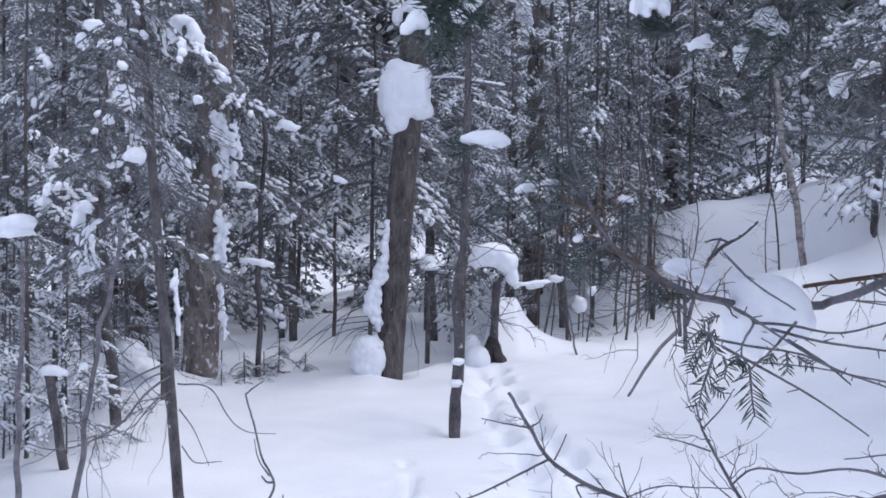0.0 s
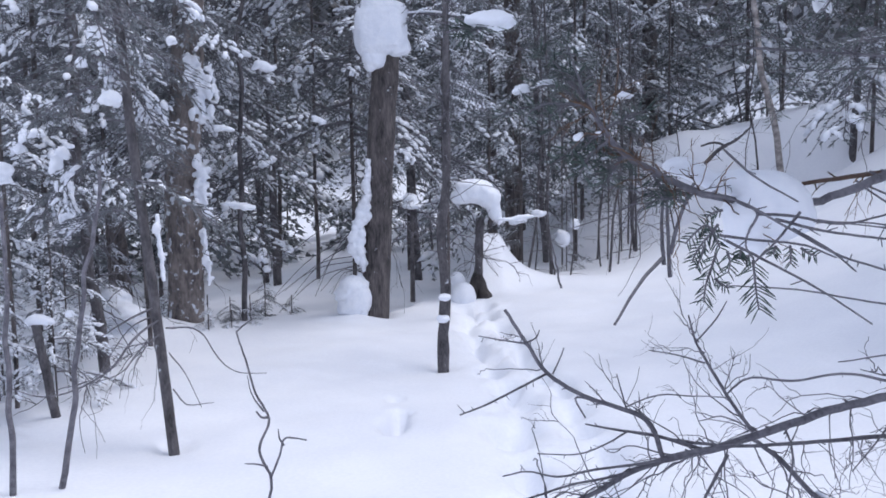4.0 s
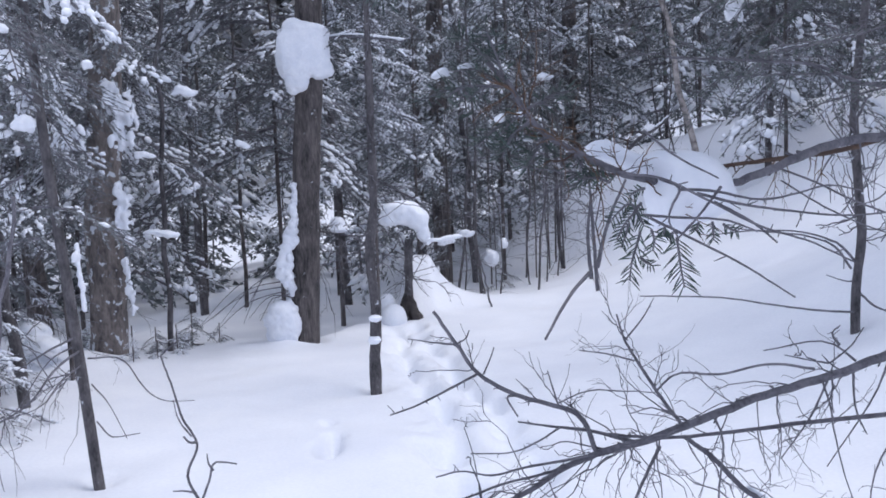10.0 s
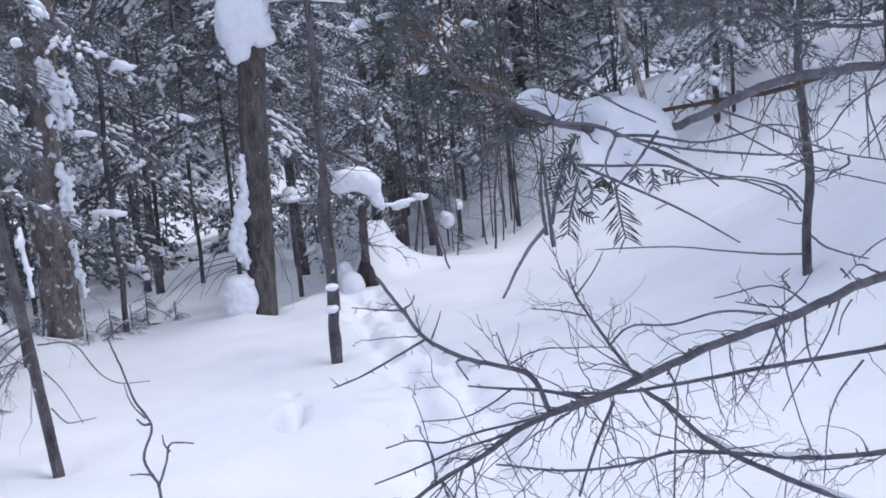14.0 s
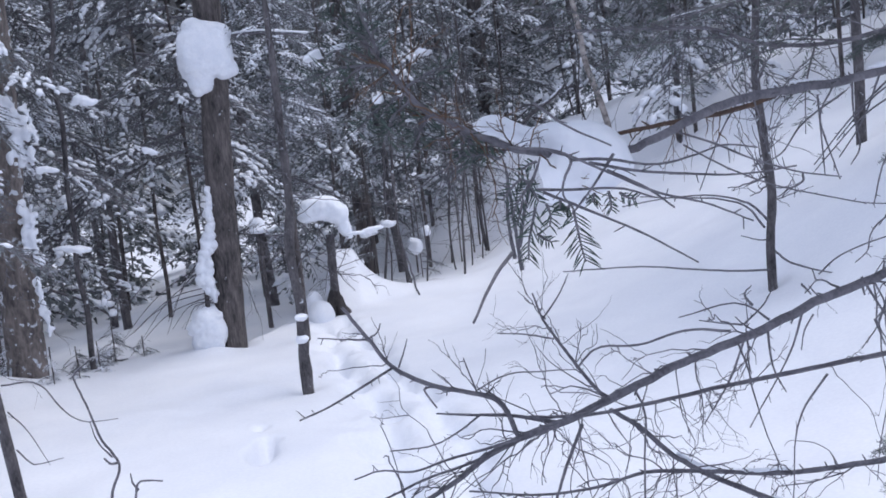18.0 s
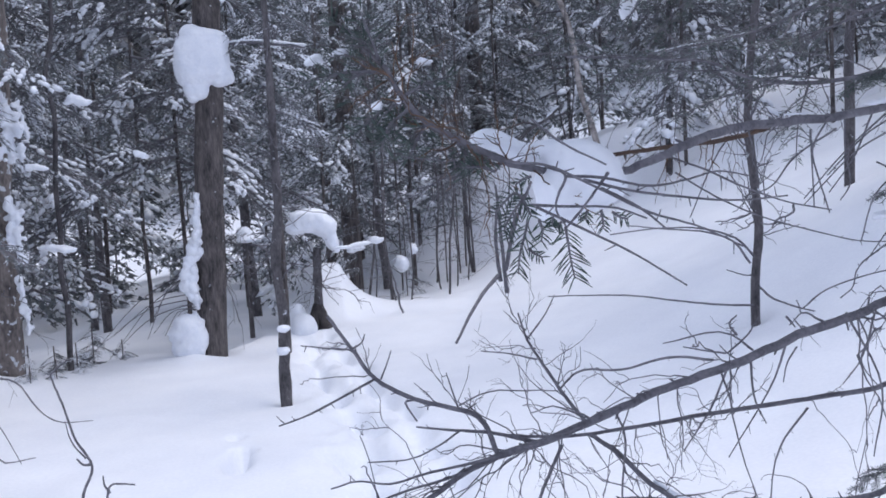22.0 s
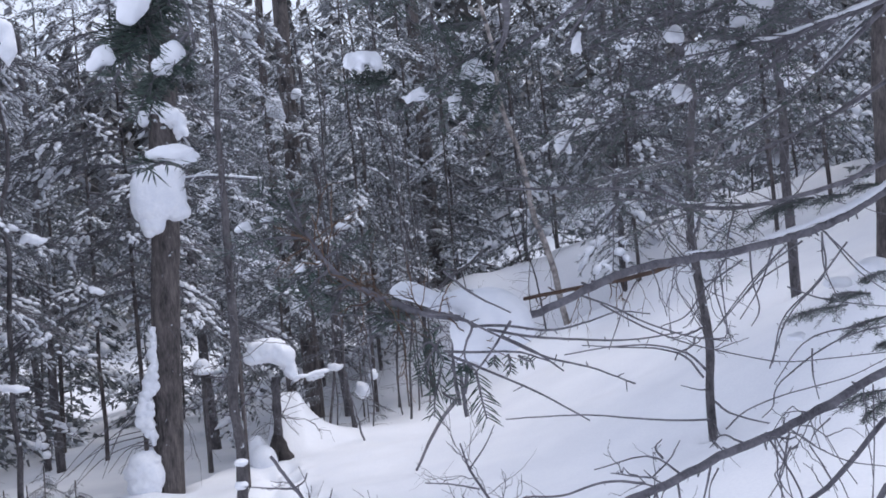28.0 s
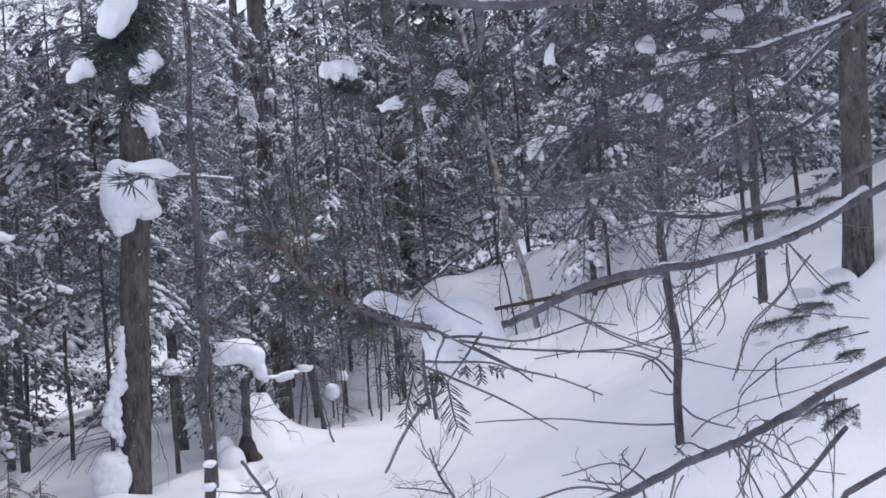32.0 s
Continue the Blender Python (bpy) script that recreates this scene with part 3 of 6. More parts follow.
def twig(name, pts, r0, r1, parent, mat=TWIG, sides=6, label="", step=5):
    """A branch whose points are given in the world, hung on a thing."""
    s = Shape()
    o = np.array(parent.location if parent else (0, 0, 0))
    line = spline(pts, step)
    rng = np.random.default_rng(int(1000 * abs(line[0][0] + line[-1][2])) % 99991)
    if parent is not None and parent.name.startswith("foreground"):
        r0, r1 = r0 * 0.66, r1 * 0.66
        # knots, small kinks and broken stubs
        line[1:-1] += rng.normal(0, min(r0, r1) * 0.14, (len(line) - 2, 3))
        seg = np.linalg.norm(np.diff(line, axis=0), axis=1)
        for i in range(1, len(line) - 1):
            if rng.uniform() < seg[i] / 0.045:
                d = rng.normal(0, 1, 3) + (line[i + 1] - line[i]) / seg[i] * 0.8
                d /= np.linalg.norm(d)
                q = line[i] - o
                r = max(0.3 * r0, 0.0008)
                tube(s, [q, q + d * (r0 + 0.004 + 0.012 * rng.uniform() ** 2)], r, r * 0.6, 4)
    else:
        line[1:-1] += rng.normal(0, r0 * 0.12, (len(line) - 2, 3))
    tube(s, line - o, r0, r1, sides, wob=0.09, rng=rng)
    return part(name, s, mat, parent, label)


def twiglets(pts, parent, n, length, r, seed, down=0.3, mat=TWIG, name="twig_spray", spread=1.0, start=0.1):
    """Fine side twigs along a line, all in one part."""
    rng = np.random.default_rng(seed)
    o = np.array(parent.location)
    line = spline(pts, 6) - o
    s = Shape()
    if parent.name.startswith("foreground"):
        r, n = r * 1.1, int(n * 0.8)

    def grow(at, d, ln, rad, depth):
        bow = rng.normal(0, 0.13, 3) * ln + np.array([0, 0, 0.12 * down * ln])
        q = [at, at + d * ln * 0.3 + bow * 0.35, at + d * ln * 0.65 + bow * 0.75 + rng.normal(0, 0.05, 3) * ln, at + d * ln * 0.95 + bow * 0.85 + np.array([0, 0, -down * ln * rng.uniform(0, 0.9)]) + rng.normal(0, 0.06, 3) * ln]
        q = spline(q, 3)
        q[1:-1] += rng.normal(0, 0.012, (len(q) - 2, 3)) * ln
        tube(s, q, rad, rad * 0.45, 4 if depth else 3)
        if depth:
            for k in range(rng.integers(1, 4)):
                i = rng.integers(1, len(q))
                dd = d + rng.normal(0, 0.45, 3)
                dd /= np.linalg.norm(dd)
                grow(q[i], dd, ln * rng.uniform(0.25, 0.6), rad * 0.62, depth - 1)

    for k in range(n):
        i = int(rng.uniform(start, 1.0) * (len(line) - 2))
        t = line[i + 1] - line[i]
        t /= np.linalg.norm(t) + 1e-9
        d = t * rng.uniform(0.1, 0.9) + rng.normal(0, 0.55, 3) * spread + np.array([0, 0, -down])
        d /= np.linalg.norm(d)
        grow(line[i], d, length * rng.uniform(0.4, 1.2), r * rng.uniform(0.6, 1.1), 2 if rng.uniform() < 0.5 else 1)
    return part(name, s, mat, parent, "fine bare twigs", kind="stuff")


def needles(s, line, ln, per_m, rng, slot=0, flat=0.5, width=0.0011, lean=0.55, face=(0.15, 0.1, 1.0)):
    """Needles down both sides of a twig."""
    p = np.asarray(line, float)
    seg = np.linalg.norm(np.diff(p, axis=0), axis=1)
    total = seg.sum()
    cum = np.concatenate([[0], np.cumsum(seg)])
    for k in range(max(4, int(total * per_m))):
        u = rng.uniform(0.02, 1.0) * total
        i = min(np.searchsorted(cum, u) - 1, len(seg) - 1)
        i = max(i, 0)
        at = p[i] + (p[i + 1] - p[i]) * ((u - cum[i]) / (seg[i] + 1e-9))
        t = (p[i + 1] - p[i]) / (seg[i] + 1e-9)
        side = np.cross(t, face)
        side /= np.linalg.norm(side) + 1e-9
        up = np.cross(side, t)
        d = side * rng.choice((-1, 1)) + up * rng.normal(0.1, flat) + t * (lean + rng.normal(0, 0.2))
        d /= np.linalg.norm(d)
        a = np.cross(d, up)
        a /= np.linalg.norm(a) + 1e-9
        b = np.cross(d, a)
        e = at + d * ln * rng.uniform(0.75, 1.15)
        m = at + d * ln * 0.5
        s.add([at, m + a * width, m + b * width * 0.6, m - a * width, e], [(0, 1, 2), (0, 2, 3), (0, 3, 1), (1, 4, 2), (2, 4, 3), (3, 4, 1)], slot)


def frond(root, tip, parent, seed, width=0.35, side=9, ln=0.02, per_m=260, sag=0.12, r=0.003, thick=0.0011, mat=None, label=""):
    """A fir frond: a twig with side twigs, all set with needles."""
    rng = np.random.default_rng(seed)
    o = np.array(parent.location)
    a, b = np.array(root) - o, np.array(tip) - o
    L = np.linalg.norm(b - a)
    t = (b - a) / L
    sd = np.cross(t, (0.0, 0.0, 1.0))
    sd /= np.linalg.norm(sd) + 1e-9
    q = spline([a, (a + b) / 2 + np.array([0, 0, sag * L]) + rng.normal(0, 0.02, 3) * L, b], 6)
    s, st = Shape(), Shape()
    tube(st, q, r, r * 0.3, 5)
    needles(s, q, ln, per_m, rng, width=thick)
    for k in range(side):
        u = 0.12 + 0.82 * (k + rng.uniform(0, 0.6)) / side
        at = q[int(u * (len(q) - 1))]
        for sg in (-1, 1):
            l2 = width * L * (1.08 - u) * rng.uniform(0.55, 1.1)
            d = t * 0.75 + sd * sg * rng.uniform(0.6, 1.0) + np.array([0, 0, rng.normal(-0.15, 0.22)])
            d /= np.linalg.norm(d)
            w = spline([at, at + d * l2 * 0.5, at + d * l2 + np.array([0, 0, -0.15 * l2])], 3)
            tube(st, w, r * 0.45, r * 0.2, 4)
            needles(s, w, ln, per_m, rng, width=thick)
    f = part("frond", st, TWIG, parent)
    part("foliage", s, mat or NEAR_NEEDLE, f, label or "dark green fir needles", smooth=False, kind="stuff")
    return f


def snow_thing(name, lumps, label, category="snow clump", voxel=0.02, smooth=6, rough=0.0, crumbs=0):
    """Lumps melted together into one soft body of snow. A lump: centre, half sizes, tilt, boxiness."""
    s = Shape()
    c = np.array(lumps[0][0])
    for k, (at, size, *rest) in enumerate(lumps):
        turn = rest[0] if rest else 0
        box = rest[1] if len(rest) > 1 else 1.0
        v = ICO2[0].copy()
        v = np.sign(v) * np.abs(v) ** box
        v = v * np.asarray(size)
        v = v @ np.array(Euler((0, radians(turn), 0)).to_matrix()).T
        s.add(v + np.array(at) - c, ICO2[1])
        rng = np.random.default_rng(k + int(abs(c[0]) * 977))
        for j in range(crumbs):
            d = rng.normal(0, 1, 3)
            d /= np.linalg.norm(d)
            f = rng.uniform(0.2, 0.42)
            s.add(ICO1[0] * np.asarray(size) * f * rng.uniform(0.7, 1.3, 3) + d * np.asarray(size) * rng.uniform(0.75, 1.05) + np.array(at) - c, ICO1[1])
    ob = part(name, s, SNOW_LOAD)
    ob.location = c
    tagged(ob, label, category)
    m = ob.modifiers.new("melt", "REMESH")
    m.mode, m.voxel_size, m.use_smooth_shade = "VOXEL", voxel, True
    m = ob.modifiers.new("soften", "SMOOTH")
    m.iterations, m.factor = smooth, 0.5
    if rough:
        tex = bpy.data.textures.new("crumbs", "CLOUDS")
        tex.noise_scale = rough * 2.6
        m = ob.modifiers.new("crumbs", "DISPLACE")
        m.texture, m.strength, m.texture_coords = tex, rough, "GLOBAL"
    return ob


# ---- snow about the main trunk ----
snow_thing("snow_clump", [
    ((-0.414, 9.68, 2.836), (0.2706, 0.180, 0.2534), -5, 0.55), ((-0.42, 9.68, 3.013), (0.2073, 0.160, 0.1382), 6, 0.8), ((-0.504, 9.68, 3.07), (0.1152, 0.130, 0.1152), -20, 0.9), ((-0.288, 9.68, 3.009), (0.1497, 0.150, 0.1152), 15, 0.8), ((-0.49, 9.68, 2.563), (0.1267, 0.120, 0.1152), 12, 0.8), ((-0.529, 9.68, 2.475), (0.0576, 0.090, 0.0576), 0, 0.9), ((-0.231, 9.68, 2.654), (0.1152, 0.130, 0.0806), -14, 0.6), ((-0.58, 9.68, 2.72), (0.1094, 0.120, 0.1612), -14, 0.8)],
    "large boxy white snow clump stuck to the spruce trunk", voxel=0.012, smooth=5, rough=0.01)
snow_thing("snow_clump", [
    ((-0.506, 9.720, 3.611), (0.06, 0.1, 0.09)), ((-0.341, 9.720, 3.716), (0.13, 0.12, 0.07)), ((-0.247, 9.720, 3.587), (0.04, 0.08, 0.1))], "snow lodged in a fork of the spruce trunk", voxel=0.02, smooth=2, rough=0.02)
# ragged snow down the trunk's side: a narrow string above, swollen lobes below
RAGGED = [(-0.594, 1.534, 0.023), (-0.604, 1.418, 0.035), (-0.631, 1.284, 0.040), (-0.606, 1.169, 0.046), (-0.645, 1.052, 0.064), (-0.672, 0.936, 0.081), (-0.705, 0.819, 0.069), (-0.738, 0.702, 0.081), (-0.725, 0.604, 0.075), (-0.683, 0.517, 0.046), (-0.659, 0.430, 0.029)]
STRIP, rng = [], np.random.default_rng(14)
for k in range(130):
    u = rng.uniform(0, len(RAGGED) - 1.01)
    x, z, w = (np.array(RAGGED[int(u)]) * (1 - u % 1) + np.array(RAGGED[int(u) + 1]) * (u % 1))
    r = rng.uniform(0.3, 0.75) * w + 0.008
    w *= 0.8
    STRIP.append(((x + 0.02 + rng.uniform(-0.85, 0.85) * w, 9.72 + rng.uniform(-0.04, 0.03), z + rng.normal(0, 0.01)), (r, 0.05, r * rng.uniform(0.7, 1.4))))
snow_thing("snow_strip", STRIP, "ragged strip of snow down the trunk's side", "snow strip", voxel=0.009, smooth=2, rough=0.008)
snow_thing("snow_mound", [
    ((-0.764, 9.7, 0.242), (0.1443, 0.150, 0.1327), 0), ((-0.718, 9.7, 0.114), (0.1616, 0.160, 0.1962), 0), ((-0.834, 9.7, 0.184), (0.1039, 0.140, 0.0866), 0), ((-0.765, 9.7, 0.032), (0.1731, 0.170, 0.1385), 0)], "rounded snow heap against the foot of the trunk", "snow heap", voxel=0.014, smooth=4, rough=0.016, crumbs=5)
# bare snow-lined branches from the main trunk
twig("branch", [(-0.285, 9.800, 2.987), (0.060, 9.500, 2.956), (0.331, 9.200, 2.880), (0.538, 9.000, 2.819)], 0.016, 0.008, main)
for k in range(9):
    rng = np.random.default_rng(900 + k)
    z0 = rng.uniform(0.5, 1.1)
    a = np.array(main.location) + np.array([-0.1, 0.1, z0])
    d = np.array([-rng.uniform(0.5, 1.1), rng.uniform(-0.1, 0.6), -z0 * rng.uniform(0.5, 0.9)])
    twig("dead_branch", [a, a + d * 0.5 + np.array([0, 0, 0.12]), a + d], 0.007, 0.002, main)
twiglets([np.array(main.location) + np.array([0, 0.15, 0.3]), np.array(main.location) + np.array([0, 0.15, 1.8])], main, 22, 0.6, 0.006, 31, 0.5)

# ---- the slim tree with collars ----
snow_thing("snow_collar", [((0.131, 7.300, 0.478), (0.055, 0.05, 0.03))], "small collar of snow on a slim trunk", "snow collar", voxel=0.008, smooth=2, rough=0.01, crumbs=9)
snow_thing("snow_collar", [((0.119, 7.300, 0.311), (0.055, 0.05, 0.028))], "small collar of snow on a slim trunk", "snow collar", voxel=0.008, smooth=2, rough=0.01, crumbs=9)
twiglets([np.array(sap.location) + np.array([0, 0, 0.5]), np.array(sap.location) + np.array([0.05, 0, 3.8])], sap, 40, 0.45, 0.006, 32, 0.1)
for k in range(14):
    rng = np.random.default_rng(700 + k)
    me, sn = BOUGHS[k % 7]
    o = part("bough", me, None, sap)
    ln = rng.uniform(0.35, 0.75)
    o.matrix_local = pose(0.03 * k / 4, 0, 2.1 + 0.28 * k, 0, rng.uniform(0, 25), rng.uniform(-75, 75)) @ Matrix.Diagonal((ln, ln, ln, 1))
    part("snow_load", sn, None, o, kind="stuff")

# ---- broken stump with its cap, and the caps beside it ----
stump = tagged(new("stump"), "dark broken stump with roots, half buried in snow", "stump")
stump.location = (0.594, 10.850, -0.092)
s = Shape()
tube(s, spline([(0, 0, -0.3), (-0.02, 0, 0.0), (0.0, 0, 0.2), (0.01, 0, 0.5), (0.03, 0, 0.95)], 4), 0.065, 0.042, 9, wob=0.25, rng=np.random.default_rng(4))
part("trunk", s, GREYBARK, stump)
for x, y, z in ((-0.3, -0.1, -0.16), (-0.16, -0.16, -0.14), (0.13, -0.12, -0.06), (0.2, -0.02, -0.12), (-0.1, 0.1, -0.1)):
    s = Shape()
    tube(s, spline([(0, 0, 0.3), (x * 0.35, y * 0.4, 0.1), (x, y, z)], 4), 0.06, 0.05, 7, wob=0.25, rng=np.random.default_rng(8))
    part("root", s, ROT, stump, "dark rotten root")
cap = snow_thing("snow_cap", [
    ((0.553, 10.8, 1.168), (0.2313, 0.200, 0.1413), 0, 0.8), ((0.423, 10.8, 1.111), (0.1413, 0.180, 0.0899), -10, 0.8), ((0.71, 10.8, 1.096), (0.1542, 0.180, 0.1285), 20, 0.8), ((0.785, 10.8, 0.938), (0.0835, 0.120, 0.1285), -12, 0.9), ((0.838, 10.8, 0.832), (0.0450, 0.080, 0.0578), 0)], "thick rounded snow cap on a broken stump", "", voxel=0.02, smooth=3, rough=0.022)
cap.parent, cap.matrix_parent_inverse = stump, Matrix.Translation(stump.location).inverted()
snow_thing("snow_mound", [((0.412, 10.700, -0.040), (0.16, 0.16, 0.2)), ((0.352, 10.900, 0.059), (0.12, 0.14, 0.2))], "snow heap leaning on the stump", "snow heap", voxel=0.03)
stub = tagged(new("stump"), "thin broken stub with a small snow cap", "stump", )
stub.location = (-0.166, 11.500, 0.103)
s = Shape()
tube(s, [(0, 0, -0.3), (0, 0, 0.9)], 0.03, 0.02, 7, wob=0.15, rng=np.random.default_rng(4))
part("trunk", s, GREYBARK, stub)
cap = snow_thing("snow_cap", [((-0.182, 11.500, 1.051), (0.1, 0.1, 0.09)), ((-0.160, 11.450, 0.972), (0.13, 0.1, 0.04))], "small snow cap on a thin stub", "", voxel=0.02, rough=0.015)
cap.parent, cap.matrix_parent_inverse = stub, Matrix.Translation(stub.location).inverted()
twig("branch", [(-0.159, 11.500, 0.915), (0.112, 11.200, 0.904), (0.371, 11.000, 0.980)], 0.012, 0.006, stub)
twiglets([np.array(stump.location) + np.array([0, 0, 0.4]), np.array(stump.location) + np.array([0, 0, 0.9])], stump, 24, 0.5, 0.006, 33, 0.3)
twiglets([np.array(stub.location) + np.array([0, 0, 0.4]), np.array(stub.location) + np.array([0, 0, 0.9])], stub, 14, 0.5, 0.006, 34, 0.3)
snow_thing("snow_line", [((0.938, 10.700, 0.847), (0.14, 0.05, 0.022)), ((1.097, 10.700, 0.869), (0.14, 0.05, 0.03), -4)], "snow on a low branch beside the stump", "snow line", voxel=0.012, smooth=2, rough=0.015)
pole("sapling", (1.585, 11.200, 0.072), (1.510, 11.200, 0.440), 0.55, 0.016, TWIG, 41, "short thin twig standing in the snow", bend=0.008)

# ---- left side: dead branches, puffs and small firs ----
twig("dead_branch", [(-1.522, 5.300, 0.757), (-1.647, 5.100, 0.700), (-1.749, 5.000, 0.634)], 0.007, 0.0025, left)
twig("dead_branch", [(-1.512, 5.300, 0.678), (-1.569, 5.000, 0.622), (-1.654, 4.900, 0.498), (-1.865, 4.800, 0.389), (-2.008, 4.800, 0.378), (-2.129, 4.800, 0.419)], 0.007, 0.0025, left)
twig("dead_branch", [(-1.511, 5.300, 0.598), (-1.554, 5.000, 0.547), (-1.595, 4.900, 0.478), (-1.778, 4.800, 0.425)], 0.0045, 0.0018, left)
twig("dead_branch", [(-1.522, 5.300, 0.710), (-1.743, 5.500, 0.591), (-1.972, 5.500, 0.272)], 0.0055, 0.002, left)
twig("dead_branch", [(-1.474, 5.300, 0.631), (-1.235, 5.100, 0.640), (-1.104, 5.000, 0.495), (-0.993, 4.900, 0.459), (-0.852, 4.900, 0.453)], 0.005, 0.0018, left)
twig("dead_branch", [(-1.463, 5.300, 0.487), (-1.324, 5.100, 0.408), (-1.222, 5.000, 0.251)], 0.0045, 0.0018, left)
twig("dead_branch", [(-1.449, 5.300, 0.280), (-1.364, 5.200, 0.227), (-1.292, 5.100, 0.239), (-1.179, 5.100, 0.250)], 0.005, 0.002, left)
twiglets([(-1.511, 5.300, 0.598), (-1.613, 5.000, 0.516), (-1.865, 4.800, 0.395)], left, 22, 0.32, 0.0035, 35, 0.35)
for k in range(26):
    rng = np.random.default_rng(720 + k)
    me, sn = BOUGHS[k % 7]
    o = part("bough", me, None, left)
    ln = rng.uniform(0.55, 1.0)
    z = 1.35 + 0.17 * k
    o.matrix_local = pose(-0.16 * z, 0, z, 0, rng.uniform(0, 25), rng.uniform(0, 360)) @ Matrix.Diagonal((ln, ln, ln, 1))
    part("snow_load", sn, None, o, kind="stuff")
for k in range(26):
    rng = np.random.default_rng(760 + k)
    me, sn = BOUGHS[k % 7]
    o = part("bough", me, None, lt2)
    ln = rng.uniform(0.6, 1.1)
    z = 1.0 + 0.19 * k
    o.matrix_local = pose(-0.05 * z, 0, z, 0, rng.uniform(0, 25), rng.uniform(0, 360)) @ Matrix.Diagonal((ln, ln, ln, 1))
    part("snow_load", sn, None, o, kind="stuff")
for q, sd, n in ((lt2, 81, 26), (old, 82, 30)):
    o = np.array(q.location)
    twiglets([o + np.array([0, 0, 0.35]), o + np.array([0, 0, 1.7])], q, n, 0.6, 0.006, sd, 0.35)
PUFFS = [
    [((-1.750, 5.200, 2.238), (0.066, 0.07, 0.066)), ((-1.713, 5.200, 2.187), (0.035, 0.05, 0.06)), ((-1.854, 5.250, 2.103), (0.04, 0.04, 0.035))],
    [((-1.687, 5.200, 1.901), (0.08, 0.08, 0.055), -8), ((-1.812, 5.250, 1.850), (0.06, 0.05, 0.025), -20)],
    [((-1.549, 5.400, 2.616), (0.06, 0.07, 0.11), 25), ((-1.421, 5.400, 2.603), (0.05, 0.07, 0.11), -18), ((-1.495, 5.400, 2.680), (0.08, 0.07, 0.04))],
    [((-2.226, 5.000, 1.532), (0.11, 0.12, 0.055)), ((-2.244, 5.000, 1.473), (0.12, 0.12, 0.03))],
    [((-2.147, 5.600, 1.554), (0.05, 0.06, 0.085)), ((-2.114, 5.600, 1.621), (0.045, 0.05, 0.05))],
    [((-2.154, 5.800, 1.398), (0.035, 0.05, 0.08)), ((-2.171, 5.800, 1.259), (0.06, 0.05, 0.06))],
    [((-2.363, 5.800, 1.739), (0.1, 0.08, 0.035), -10), ((-2.448, 5.800, 1.651), (0.06, 0.07, 0.04))],
    [((-2.143, 5.800, 2.717), (0.08, 0.07, 0.05)), ((-2.211, 5.800, 2.631), (0.05, 0.05, 0.06)), ((-2.074, 5.800, 2.606), (0.06, 0.05, 0.04), 25)],
    [((-1.610, 6.200, 2.329), (0.045, 0.05, 0.04))],
    [((-1.481, 9.000, 2.429), (0.14, 0.08, 0.06), 25), ((-1.643, 9.000, 2.543), (0.08, 0.06, 0.04), 30)],
    [((-1.688, 8.900, 1.132), (0.16, 0.08, 0.045), 10), ((-1.821, 8.900, 1.157), (0.1, 0.07, 0.03))],
    [((-2.421, 5.850, 0.604), (0.09, 0.08, 0.045), -4), ((-2.344, 5.850, 0.588), (0.05, 0.06, 0.03))],
    [((-2.117, 5.600, 0.674), (0.035, 0.04, 0.03))],
    [((-1.868, 6.600, 1.105), (0.04, 0.05, 0.06))],
    [((-2.764, 8.400, 0.385), (0.16, 0.16, 0.1)), ((-2.656, 8.300, 0.276), (0.22, 0.18, 0.08), 12)],
    [((-1.834, 8.800, 1.852), (0.13, 0.08, 0.04), 12)],
    [((-1.811, 5.900, 2.257), (0.06, 0.06, 0.03), 20), ((-1.783, 5.900, 2.220), (0.05, 0.05, 0.03))],
    [((-1.028, 9.300, 1.937), (0.1, 0.08, 0.04), 30)],
    [((1.104, 14.000, 4.608), (0.17, 0.18, 0.2), 0, 0.7)],
    [((1.461, 14.000, 4.804), (0.1, 0.1, 0.1))],
    [((0.307, 1.45, 1.929), (0.028, 0.022, 0.014)), ((0.286, 1.45, 1.923), (0.014, 0.016, 0.018)), ((0.328, 1.45, 1.923), (0.014, 0.016, 0.016)), ((0.301, 1.45, 1.912), (0.01, 0.012, 0.008))],
    [((-1.116, 6.500, 3.470), (0.06, 0.08, 0.16)), ((-1.144, 6.500, 3.564), (0.08, 0.08, 0.08))],
]
